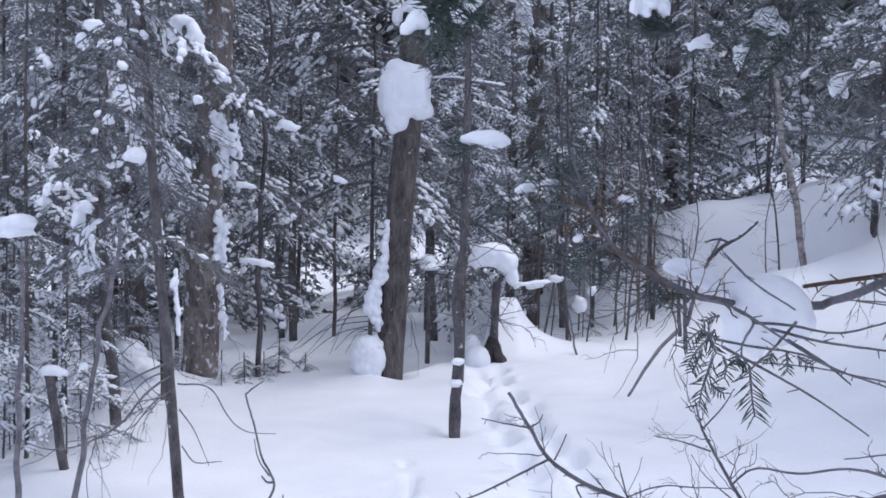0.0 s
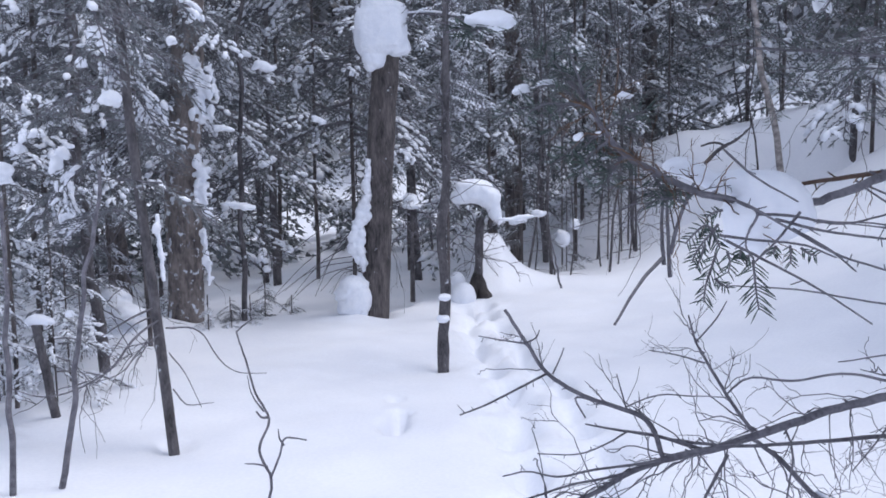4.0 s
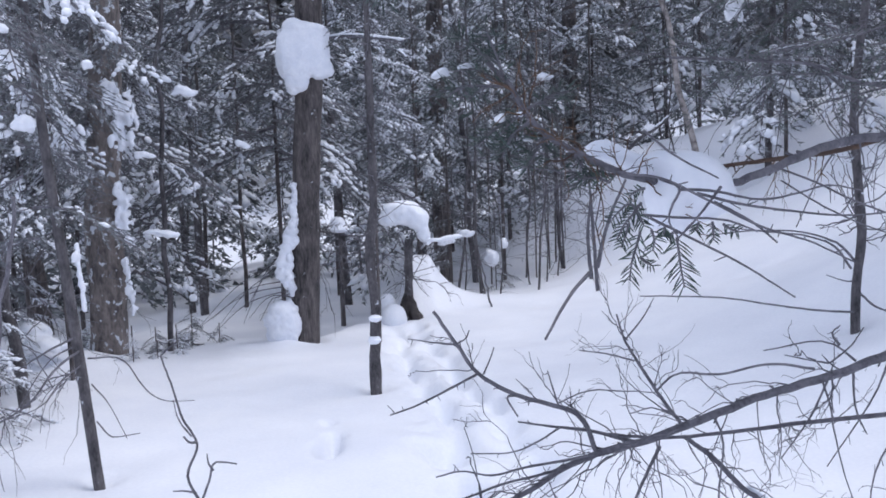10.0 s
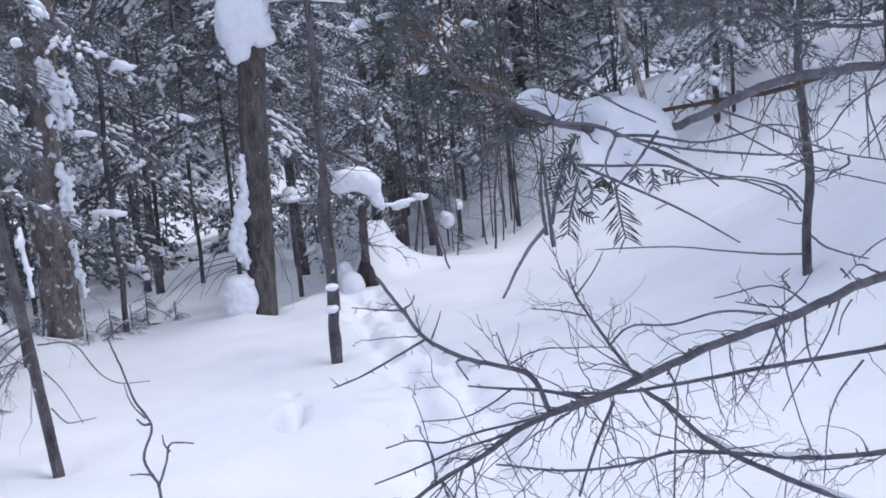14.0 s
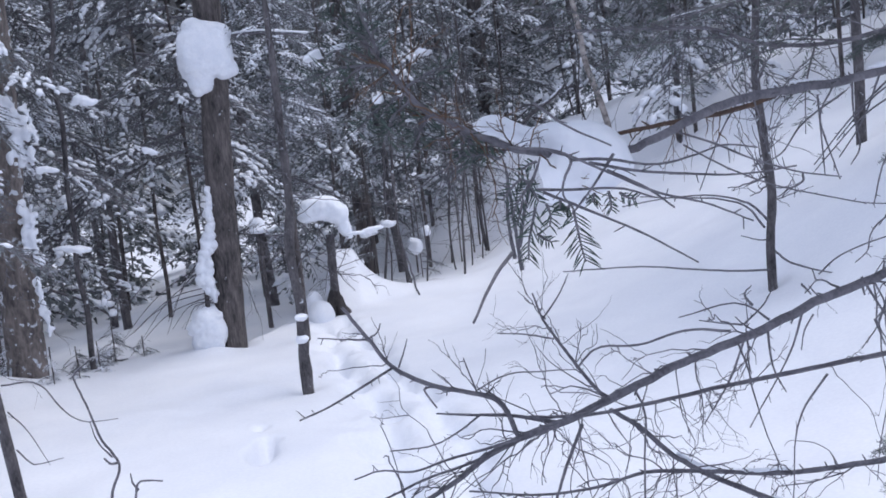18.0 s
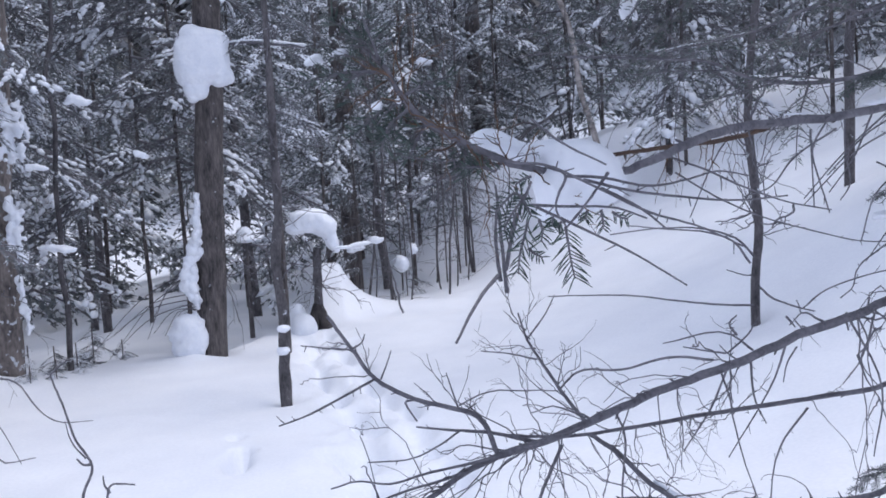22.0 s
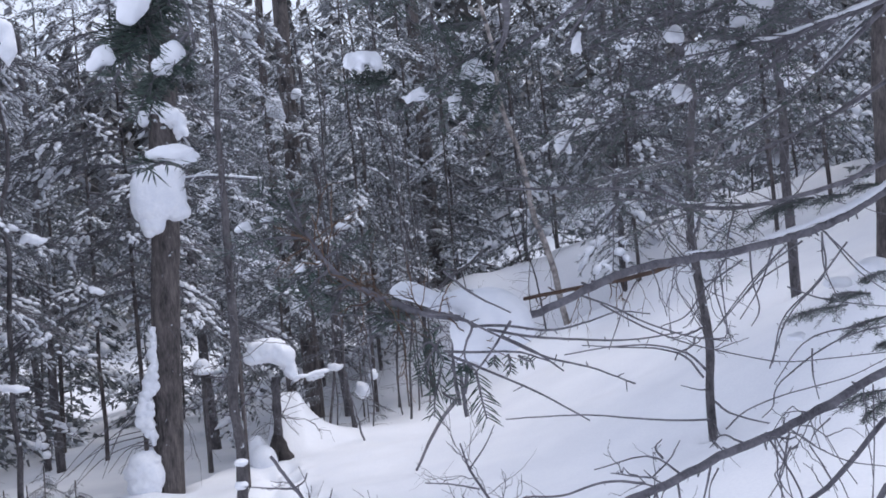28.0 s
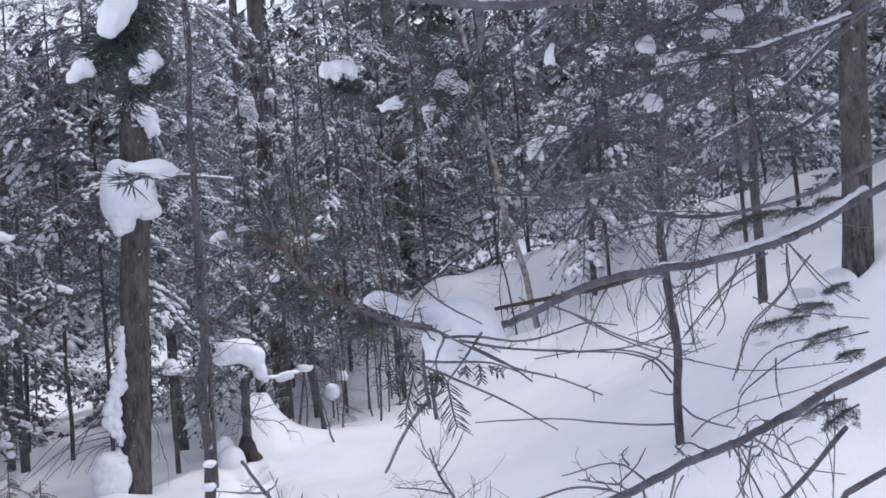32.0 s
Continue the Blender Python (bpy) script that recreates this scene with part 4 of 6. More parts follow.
for k, (top, foot, wide, n) in enumerate((((-2.109, 8.900, 2.497), (-2.030, 8.900, 1.920), 0.13, 46), ((-1.966, 8.900, 2.447), (-1.910, 8.900, 2.107), 0.05, 16), ((-2.101, 8.900, 1.602), (-2.043, 8.900, 1.047), 0.09, 40), ((-2.073, 8.900, 0.913), (-2.037, 8.900, 0.408), 0.05, 22), ((-1.945, 6.900, 1.165), (-1.921, 6.900, 0.711), 0.035, 22), ((-2.154, 5.800, 1.415), (-2.160, 5.800, 1.156), 0.05, 24))):
    rng = np.random.default_rng(820 + k)
    q = []
    for j in range(n):
        u = rng.uniform()
        c = np.array(top) * (1 - u) + np.array(foot) * u
        r = rng.uniform(0.35, 0.9) * min(wide * 0.5, 0.05)
        q.append((tuple(c + np.array([rng.uniform(-0.8, 0.8) * wide, rng.normal(0, 0.03), 0])), (r, r, r * rng.uniform(0.8, 2.2))))
    for u in np.linspace(0, 1, 14):
        q.append((tuple(np.array(top) * (1 - u) + np.array(foot) * u + np.array([rng.normal(0, 0.12 * wide), 0.01, 0])), (max(0.3 * wide, 0.018), 0.03, np.linalg.norm(np.array(top) - np.array(foot)) / 18)))
    snow_thing("snow_strip", q, "mottled snow plastered down a trunk's side", "snow strip", voxel=0.014, smooth=1, rough=0.02)
for k, q in enumerate(PUFFS):
    rng = np.random.default_rng(880 + k)
    q = [(c[0], tuple(0.78 * v for v in c[1]), *c[2:]) for c in q]
    # fingers of snow drooping from the pad's rim
    for c in list(q):
        for j in range(4):
            a = rng.uniform(0, 6.283)
            at = np.array(c[0]) + np.array([math.cos(a) * 0.85, math.sin(a) * 0.85, rng.uniform(-0.9, -0.2)]) * np.array(c[1])
            q.append((tuple(at), tuple(np.array(c[1]) * np.array([0.36, 0.36, 0.6]) * rng.uniform(0.7, 1.2)), rng.uniform(-30, 30)))
    snow_thing("snow_puff", q, "soft white snow puff resting on a fir bough", "snow puff", voxel=0.003 if q[0][1][0] < 0.03 else 0.011 if k < 9 else 0.02, smooth=2, rough=0.003 if q[0][1][0] < 0.03 else 0.01 if k < 9 else 0.022, crumbs=3)
for k, (x, y, h, sp, low) in enumerate(((-2.75, 6.3, 4.5, 0.8, 0.38), (-3.4, 5.6, 5.0, 1.0, 0.34), (-2.35, 8.0, 6.0, 0.95, 0.32), (-1.7, 9.9, 0.8, 0.6, 0.25), (-2.0, 9.6, 0.65, 0.55, 0.25), (-1.85, 8.9, 0.6, 0.5, 0.25), (-3.0, 9.0, 6.5, 1.1, 0.32), (-3.9, 8.4, 6.5, 1.3, 0.3), (-1.45, 10.1, 0.6, 0.45, 0.3))):
    fir(x, y, h, sp, 400 + k, "young fir with tufts of snow on its twigs", low, 30 if h > 2 else 32, group="young firs")
LADEN = bough_set(90, 0.38, twigs=24, per=16, size=0.95)
for k, (x, y, h) in enumerate(((-3.2, 7.0, 1.0), (-2.9, 7.9, 0.8), (-3.7, 7.6, 1.3), (-3.1, 9.4, 1.2), (-4.2, 8.8, 1.5), (-2.6, 9.9, 0.9), (-3.6, 6.2, 0.9), (-1.75, 9.35, 0.3), (-2.0, 8.6, 0.35), (-2.75, 5.7, 1.5), (-3.0, 6.5, 1.9), (-2.5, 6.3, 1.2), (-2.95, 5.2, 1.3), (-3.3, 7.3, 2.1), (-2.7, 7.1, 1.5))):
    fir(x, y, h + 0.4, 0.3 + 0.35 * h, 470 + k, "small young fir buried under fresh snow", 0.36, 15, group="young firs", kinds=LADEN)
fir(0.21, 9.6, 5.6, 0.95, 466, "slim young fir with wet clumps of snow on its boughs", 0.46, 26, group="young firs", kinds=LADEN)
fir(1.25, 12.6, 3.4, 0.6, 467, "slim young fir with wet clumps of snow on its boughs", 0.25, 20, group="young firs", kinds=BOUGHS)
shoot = tagged(new("bare_shoot"), "crooked bare shoot rising from the snow", "shoot")
shoot.location = (-0.559, 3.200, 0.465)
twig("stem", [(-0.601, 3.200, 0.308), (-0.559, 3.200, 0.465), (-0.601, 3.220, 0.565), (-0.567, 3.240, 0.667), (-0.612, 3.260, 0.749), (-0.649, 3.280, 0.873), (-0.681, 3.300, 0.964)], 0.0058, 0.003, shoot)
twig("fork", [(-0.559, 3.200, 0.477), (-0.529, 3.200, 0.546), (-0.502, 3.200, 0.612), (-0.477, 3.200, 0.610), (-0.434, 3.200, 0.602)], 0.0048, 0.0025, shoot)
twig("fork", [(-0.512, 3.200, 0.584), (-0.528, 3.200, 0.614), (-0.530, 3.200, 0.643)], 0.004, 0.002, shoot)
twig("fork", [(-0.570, 3.240, 0.673), (-0.587, 3.200, 0.687), (-0.604, 3.200, 0.706)], 0.005, 0.003, shoot)
twig("fork", [(-0.584, 3.240, 0.694), (-0.623, 3.240, 0.754), (-0.637, 3.240, 0.823)], 0.003, 0.0015, shoot)
twig("fork", [(-0.570, 3.200, 0.511), (-0.606, 3.200, 0.521), (-0.648, 3.200, 0.524)], 0.004, 0.002, shoot)
twig("fork", [(-0.681, 3.300, 0.964), (-0.657, 3.300, 0.986), (-0.617, 3.300, 1.013)], 0.004, 0.002, shoot)

# ---- right slope: twigs on the slim tree, brush on the bank ----
twig("branch", [(3.565, 6.500, 0.452), (3.180, 6.300, 0.510), (2.758, 6.100, 0.600), (2.363, 6.000, 0.679), (2.020, 5.900, 0.718), (1.765, 5.800, 0.744)], 0.009, 0.004, rsap)
twig("branch", [(3.577, 6.500, 0.802), (3.403, 6.400, 0.946), (3.165, 6.300, 1.040), (2.670, 6.200, 1.094), (2.311, 6.100, 1.082)], 0.01, 0.004, rsap)
twig("branch", [(3.535, 6.500, 0.769), (3.363, 6.400, 0.939), (3.120, 6.300, 1.030), (2.774, 6.200, 1.082), (2.443, 6.100, 1.132)], 0.009, 0.004, rsap)
twig("branch", [(3.593, 6.500, 0.593), (3.599, 6.300, 0.518), (3.699, 6.100, 0.464), (3.898, 6.000, 0.405)], 0.009, 0.004, rsap)
twig("branch", [(3.546, 6.500, 0.674), (3.425, 6.400, 0.696), (3.243, 6.300, 0.756)], 0.007, 0.003, rsap)
twiglets([(3.580, 6.500, 0.884), (3.592, 6.500, 1.969)], rsap, 26, 0.5, 0.007, 36, -0.1)
bush = tagged(new("bare_bush"), "small dark bush of bare stems on the slope", "bush")
bush.location = (1.940, 7.600, 0.684)
for a, b, c in (((1.965, 7.600, 0.563), (1.946, 7.600, 0.940), (1.918, 7.600, 1.453)), ((1.939, 7.700, 0.653), (1.919, 7.700, 0.987), (1.961, 7.700, 1.356)), ((1.896, 7.600, 0.713), (1.570, 7.000, 0.586), (1.313, 6.600, 0.366)), ((1.963, 7.600, 0.751), (2.061, 7.600, 1.112), (2.221, 7.600, 1.464))):
    twig("stem", [a, b, c], 0.018, 0.01, bush)
twiglets([(1.943, 7.600, 0.707), (1.932, 7.600, 1.405)], bush, 22, 0.4, 0.004, 37, 0.0)
rng = np.random.default_rng(77)
for k in range(6):
    x, y = rng.uniform(3.2, 9.5), rng.uniform(13.6, 17.5)
    src = BARE[(2, 4, 5)[k % 3]]
    copy_thing(src, Matrix.Translation((x, y, gz(x, y))) @ Matrix.Rotation(rng.uniform(0, 6.28), 4, "Z") @ Matrix.Rotation(rng.normal(0, 0.12), 4, "X"))
for k, (x, y, z) in enumerate(((1.287, 12.300, 0.288), (1.475, 12.000, 0.216), (1.680, 12.600, 0.102), (2.162, 12.900, 0.330), (2.538, 13.200, 0.444), (2.830, 14.000, 0.447), (3.241, 14.400, 0.550), (2.083, 13.600, 0.167), (1.571, 13.400, 0.252), (1.130, 13.000, 0.499), (2.630, 14.600, 0.371), (3.584, 15.000, 0.685))[::2]):
    copy_thing(BARE[k % 6], Matrix.Translation((x, y, gz(x, y))) @ Matrix.Rotation(k * 2.1, 4, "Z"))
for k, (x, y, z) in enumerate(((1.997, 13.400, 0.276), (3.363, 15.600, 0.459), (4.351, 16.800, 0.750))):
    fir(x, y, (2.2, 5.0, 6.0)[k], (0.45, 1.0, 1.4)[k], 440 + k, "young fir with tufts of snow on its twigs", 0.2, 24, group="young firs")
for k, (x, y, h, sp) in enumerate(((2.7, 13.9, 3.6, 0.8), (2.05, 14.2, 4.2, 0.9), (3.1, 14.9, 4.0, 0.9), (1.35, 13.2, 2.8, 0.5))):
    fir(x, y, h, sp, 450 + k, "thin dark young fir in the brush behind the slope", 0.42, 16, group="young firs", kinds=[BOUGHS[j] for j in (1, 3, 4, 6, 1, 3, 2)])
for k, (x, y) in enumerate(((1.6, 11.9), (1.95, 12.5), (2.35, 12.2), (2.6, 13.2), (2.95, 13.4), (3.2, 14.3))):
    copy_thing(BARE[(2, 4, 5)[k % 3]], Matrix.Translation((x, y, gz(x, y))) @ Matrix.Rotation(k * 2.4, 4, "Z") @ Matrix.Rotation(0.12 * math.sin(3 * k), 4, "X"))
for k, q in enumerate(([((1.866, 12.800, 0.430), (0.1, 0.1, 0.12))], [((2.023, 12.800, 0.627), (0.07, 0.08, 0.08))], [((1.165, 12.000, 0.741), (0.12, 0.08, 0.05), -15)], [((1.428, 12.000, 0.829), (0.1, 0.08, 0.05), 10)])):
    snow_thing("snow_puff", q, "soft white snow puff caught in the brush", "snow puff", voxel=0.02, smooth=2, rough=0.03, crumbs=6)
twiglets([np.array(birch.location) + np.array([-0.8, 0, 2.2]), np.array(birch.location) + np.array([-2.2, 0, 5.5])], birch, 30, 0.9, 0.01, 38, -0.1)
for p, r, q, n, sd in ((rtr, 1.0, rtr_p, 44, 39), (big, 1.5, big_p, 110, 40), (old, 0.9, old_p, 22, 41), (main, 1.2, main_p, 24, 42)):
    rng = np.random.default_rng(sd)
    for k in range(n):
        # big's boughs run on above the view, added to shade the right slope
        z = rng.uniform({main: 4.7, big: 2.9, rtr: 2.7}.get(p, 1.9), {old: 5, big: 8.6}.get(p, 6.8))
        me, sn = BOUGHS[k % 7]
        o = part("bough", me, None, p)
        ln = r * rng.uniform(0.6, 1.2)
        i = min(max((z + 0.5) / (q[-1][2] + 0.5) * 15, 0), 14.9)
        at = q[int(i)] * (1 - i % 1) + q[int(i) + 1] * (i % 1)
        o.matrix_local = Matrix.Translation(at) @ pose(0, 0, 0, 0, rng.uniform(0, 30), rng.uniform(0, 360)) @ Matrix.Diagonal((ln, ln, ln, 1))
        part("snow_load", sn, None, o, kind="stuff")

# ---- the fir that reaches its limbs past the camera ----
near = tagged(new("foreground_fir"), "fir reaching long grey limbs and needle fronds over the snow", "fir tree")
near.location = (2.5, 1.1, gz(2.5, 1.1))
s = Shape()
tube(s, trunk_line(7, (0, 0), np.random.default_rng(2), 0.01), 0.1, 0.04, 12, wob=0.06, rng=np.random.default_rng(2))
part("trunk", s, BARK, near)
# upper boughs above the view, added to shade the snow at the right
rng = np.random.default_rng(21)
for k in range(60):
    me, sn = MID_BOUGHS[k % 7]
    z = rng.uniform(3.4, 6.8)
    ln = rng.uniform(1.3, 2.1) * (1.25 - z / 9)
    o = part("bough", me, None, near)
    o.matrix_local = pose(0, 0, z, 0, rng.uniform(0, 18), rng.uniform(0, 360)) @ Matrix.Diagonal((ln, ln, ln, 1))
    part("snow_load", sn, None, o, kind="stuff")
# more unseen boughs, added low overhead to shade the cushion and near bank
for k in range(34):
    me, sn = MID_BOUGHS[(3, 1, 6, 4)[k % 4]]
    ln = rng.uniform(1.9, 2.7)
    o = part("bough", me, None, near)
    o.matrix_local = pose(0, 0, rng.uniform(2.9, 3.6), 0, rng.uniform(-6, 3), rng.uniform(110, 250)) @ Matrix.Diagonal((ln, ln, ln * 0.6, 1))
    part("snow_load", sn, None, o, kind="stuff")
ARM = [(2.5, 1.1, 2.15), (1.334, 1.568, 1.660), (1.199, 1.511, 1.617), (1.106, 1.468, 1.596), (1.022, 1.430, 1.582), (0.860, 1.343, 1.564), (0.717, 1.262, 1.556), (0.581, 1.162, 1.545), (0.497, 1.098, 1.526), (0.430, 1.075, 1.505)]
twig("limb", ARM, 0.0125, 0.007, near, sides=12)
LEFT = [(0.430, 1.075, 1.505), (0.375, 1.070, 1.503), (0.308, 1.030, 1.512), (0.249, 0.980, 1.527), (0.214, 0.967, 1.544), (0.183, 0.962, 1.562), (0.158, 0.954, 1.589), (0.147, 0.963, 1.614), (0.130, 0.983, 1.636), (0.109, 1.012, 1.661), (0.059, 0.914, 1.675), (0.029, 0.863, 1.680)]
twig("limb", LEFT[:9], 0.0068, 0.0032, near, sides=9)
twig("limb", [(0.773, 1.377, 1.555), (0.700, 1.327, 1.543), (0.526, 1.190, 1.531), (0.428, 1.122, 1.524)], 0.0065, 0.004, near, DRY, label="dead reddish branch")
MAIN_B = [(2.5, 1.1, 1.75), (1.207, 1.468, 1.329), (1.051, 1.450, 1.279), (0.945, 1.429, 1.253), (0.830, 1.409, 1.233), (0.717, 1.382, 1.208), (0.640, 1.441, 1.169), (0.534, 1.418, 1.147), (0.410, 1.406, 1.114), (0.337, 1.400, 1.102), (0.284, 1.405, 1.080), (0.239, 1.404, 1.054), (0.169, 1.412, 1.020), (0.115, 1.415, 0.988)]
twig("limb", MAIN_B[:10], 0.0125, 0.0085, near, sides=12)
twig("limb", MAIN_B[9:], 0.0078, 0.004, near)
SUB = [(0.337, 1.400, 1.102), (0.321, 1.450, 1.150), (0.286, 1.490, 1.159), (0.236, 1.523, 1.171), (0.181, 1.557, 1.202), (0.150, 1.589, 1.248), (0.117, 1.620, 1.299)]
twig("branch", SUB, 0.0065, 0.0042, near)
twig("branch", [(0.181, 1.557, 1.201), (0.113, 1.459, 1.196), (0.062, 1.369, 1.198), (0.026, 1.289, 1.208)], 0.0032, 0.0015, near)
twig("branch", [(0.149, 1.589, 1.246), (0.114, 1.592, 1.251), (0.070, 1.595, 1.259)], 0.0025, 0.0014, near)
twig("branch", [(0.151, 1.589, 1.247), (0.167, 1.589, 1.256), (0.173, 1.590, 1.269)], 0.0025, 0.0014, near)
twig("branch", [(0.190, 1.555, 1.200), (0.203, 1.559, 1.226), (0.210, 1.562, 1.243)], 0.0024, 0.0014, near)
twig("branch", [(0.244, 1.520, 1.168), (0.222, 1.514, 1.170), (0.236, 1.504, 1.139)], 0.003, 0.002, near)
twig("branch", [(0.299, 1.487, 1.156), (0.291, 1.496, 1.188), (0.286, 1.502, 1.211)], 0.0024, 0.0014, near)
twig("branch", [(0.300, 1.488, 1.161), (0.336, 1.504, 1.170), (0.431, 1.582, 1.151), (0.528, 1.706, 1.115)], 0.002, 0.0016, near)
twig("branch", [(0.402, 1.408, 1.112), (0.323, 1.433, 1.131), (0.272, 1.435, 1.139), (0.224, 1.435, 1.149)], 0.005, 0.002, near)
twig("branch", [(0.350, 1.398, 1.105), (0.283, 1.389, 1.098), (0.222, 1.378, 1.095), (0.170, 1.362, 1.092), (0.122, 1.350, 1.105), (0.088, 1.340, 1.102)], 0.0036, 0.0015, near)
twig("branch", [(0.328, 1.400, 1.095), (0.256, 1.389, 1.081), (0.186, 1.375, 1.073), (0.126, 1.356, 1.062), (0.068, 1.345, 1.052)], 0.0036, 0.0018, near)
twig("branch", [(0.288, 1.431, 1.137), (0.250, 1.423, 1.119), (0.219, 1.424, 1.107), (0.147, 1.413, 1.111)], 0.0024, 0.0014, near)
C2 = [(1.254, 1.544, 1.230), (1.077, 1.544, 1.104), (0.930, 1.518, 1.102), (0.799, 1.510, 1.099), (0.710, 1.498, 1.100), (0.585, 1.484, 1.097), (0.452, 1.456, 1.103), (0.360, 1.443, 1.119)]
twig("limb", C2, 0.0078, 0.0035, near)
D3 = [(2.5, 1.1, 0.95), (1.523, 1.924, 1.000), (1.367, 1.975, 0.738), (1.240, 2.046, 0.706), (1.123, 2.097, 0.695), (0.953, 2.163, 0.709), (0.822, 2.197, 0.718), (0.708, 2.208, 0.700), (0.571, 2.224, 0.699), (0.398, 2.250, 0.730)]
twig("limb", D3, 0.013, 0.0035, near)
E3 = [(0.713, 2.081, 0.919), (0.791, 2.122, 0.856), (0.878, 2.147, 0.765), (0.953, 2.163, 0.709), (1.091, 2.102, 0.636), (1.225, 2.061, 0.576)]
twig("branch", E3, 0.008, 0.012, near)
twig("branch", [(0.605, 1.777, 1.027), (0.569, 1.803, 1.083), (0.544, 1.844, 1.135), (0.523, 1.881, 1.184), (0.516, 1.912, 1.233)], 0.006, 0.003, near)
twig("branch", [(0.560, 1.808, 1.092), (0.602, 1.823, 1.119), (0.674, 1.767, 1.128), (0.736, 1.693, 1.158), (0.773, 1.588, 1.168)], 0.003, 0.004, near)
twig("branch", [(0.533, 1.850, 1.147), (0.481, 1.867, 1.161), (0.428, 1.881, 1.169)], 0.003, 0.0015, near)
twig("branch", [(0.523, 1.881, 1.184), (0.562, 1.878, 1.230), (0.584, 1.877, 1.267)], 0.003, 0.0015, near)
twig("branch", [(0.533, 1.438, 1.139), (0.576, 1.333, 1.041), (0.572, 1.300, 0.983)][:1] + [(0.535, 1.409, 1.114), (0.518, 1.381, 1.045), (0.497, 1.346, 0.966)], 0.003, 0.002, near)
twig("branch", [(0.439, 1.416, 1.102), (0.418, 1.403, 1.074), (0.390, 1.385, 1.033), (0.361, 1.363, 0.985)], 0.0045, 0.003, near)
for a, b, c in (((0.777, 1.456, 1.206), (0.751, 1.475, 1.231), (0.652, 1.520, 1.219)), ((0.758, 1.471, 1.230), (0.750, 1.479, 1.249), (0.762, 1.476, 1.262)), ((0.967, 1.492, 1.246), (1.007, 1.459, 1.120), (0.989, 1.461, 1.007)), ((0.906, 1.516, 1.086), (0.858, 1.525, 1.023), (0.819, 1.506, 0.886)), ((0.744, 1.470, 1.191), (0.716, 1.487, 1.113), (0.666, 1.490, 1.045)), ((0.772, 1.457, 1.198), (0.798, 1.490, 1.108), (0.816, 1.494, 1.074)), ((0.855, 1.484, 1.215), (0.849, 1.518, 1.144), (0.763, 1.526, 1.014)), ((0.867, 1.507, 1.246), (0.868, 1.493, 1.238), (0.867, 1.481, 1.232))):
    twig("branch", [a, b, c], 0.0032, 0.0015, near)
for q, n, ln, r, sd, dn in ((MAIN_B[3:10], 24, 0.17, 0.0016, 51, 0.35), (MAIN_B[7:], 34, 0.19, 0.0015, 52, 0.2), (C2, 26, 0.15, 0.0013, 53, 0.25), (D3[2:], 34, 0.24, 0.0019, 54, 0.3), (SUB, 12, 0.1, 0.0012, 55, -0.1), (E3, 20, 0.24, 0.002, 56, 0.1), (ARM[1:], 6, 0.14, 0.0015, 57, 0.7), (MAIN_B[1:5], 11, 0.2, 0.002, 58, 0.5), ([(0.605, 1.777, 1.027), (0.544, 1.844, 1.135), (0.516, 1.912, 1.233)], 16, 0.16, 0.0015, 59, -0.2)):
    twiglets(q, near, n, ln, r, sd, dn)
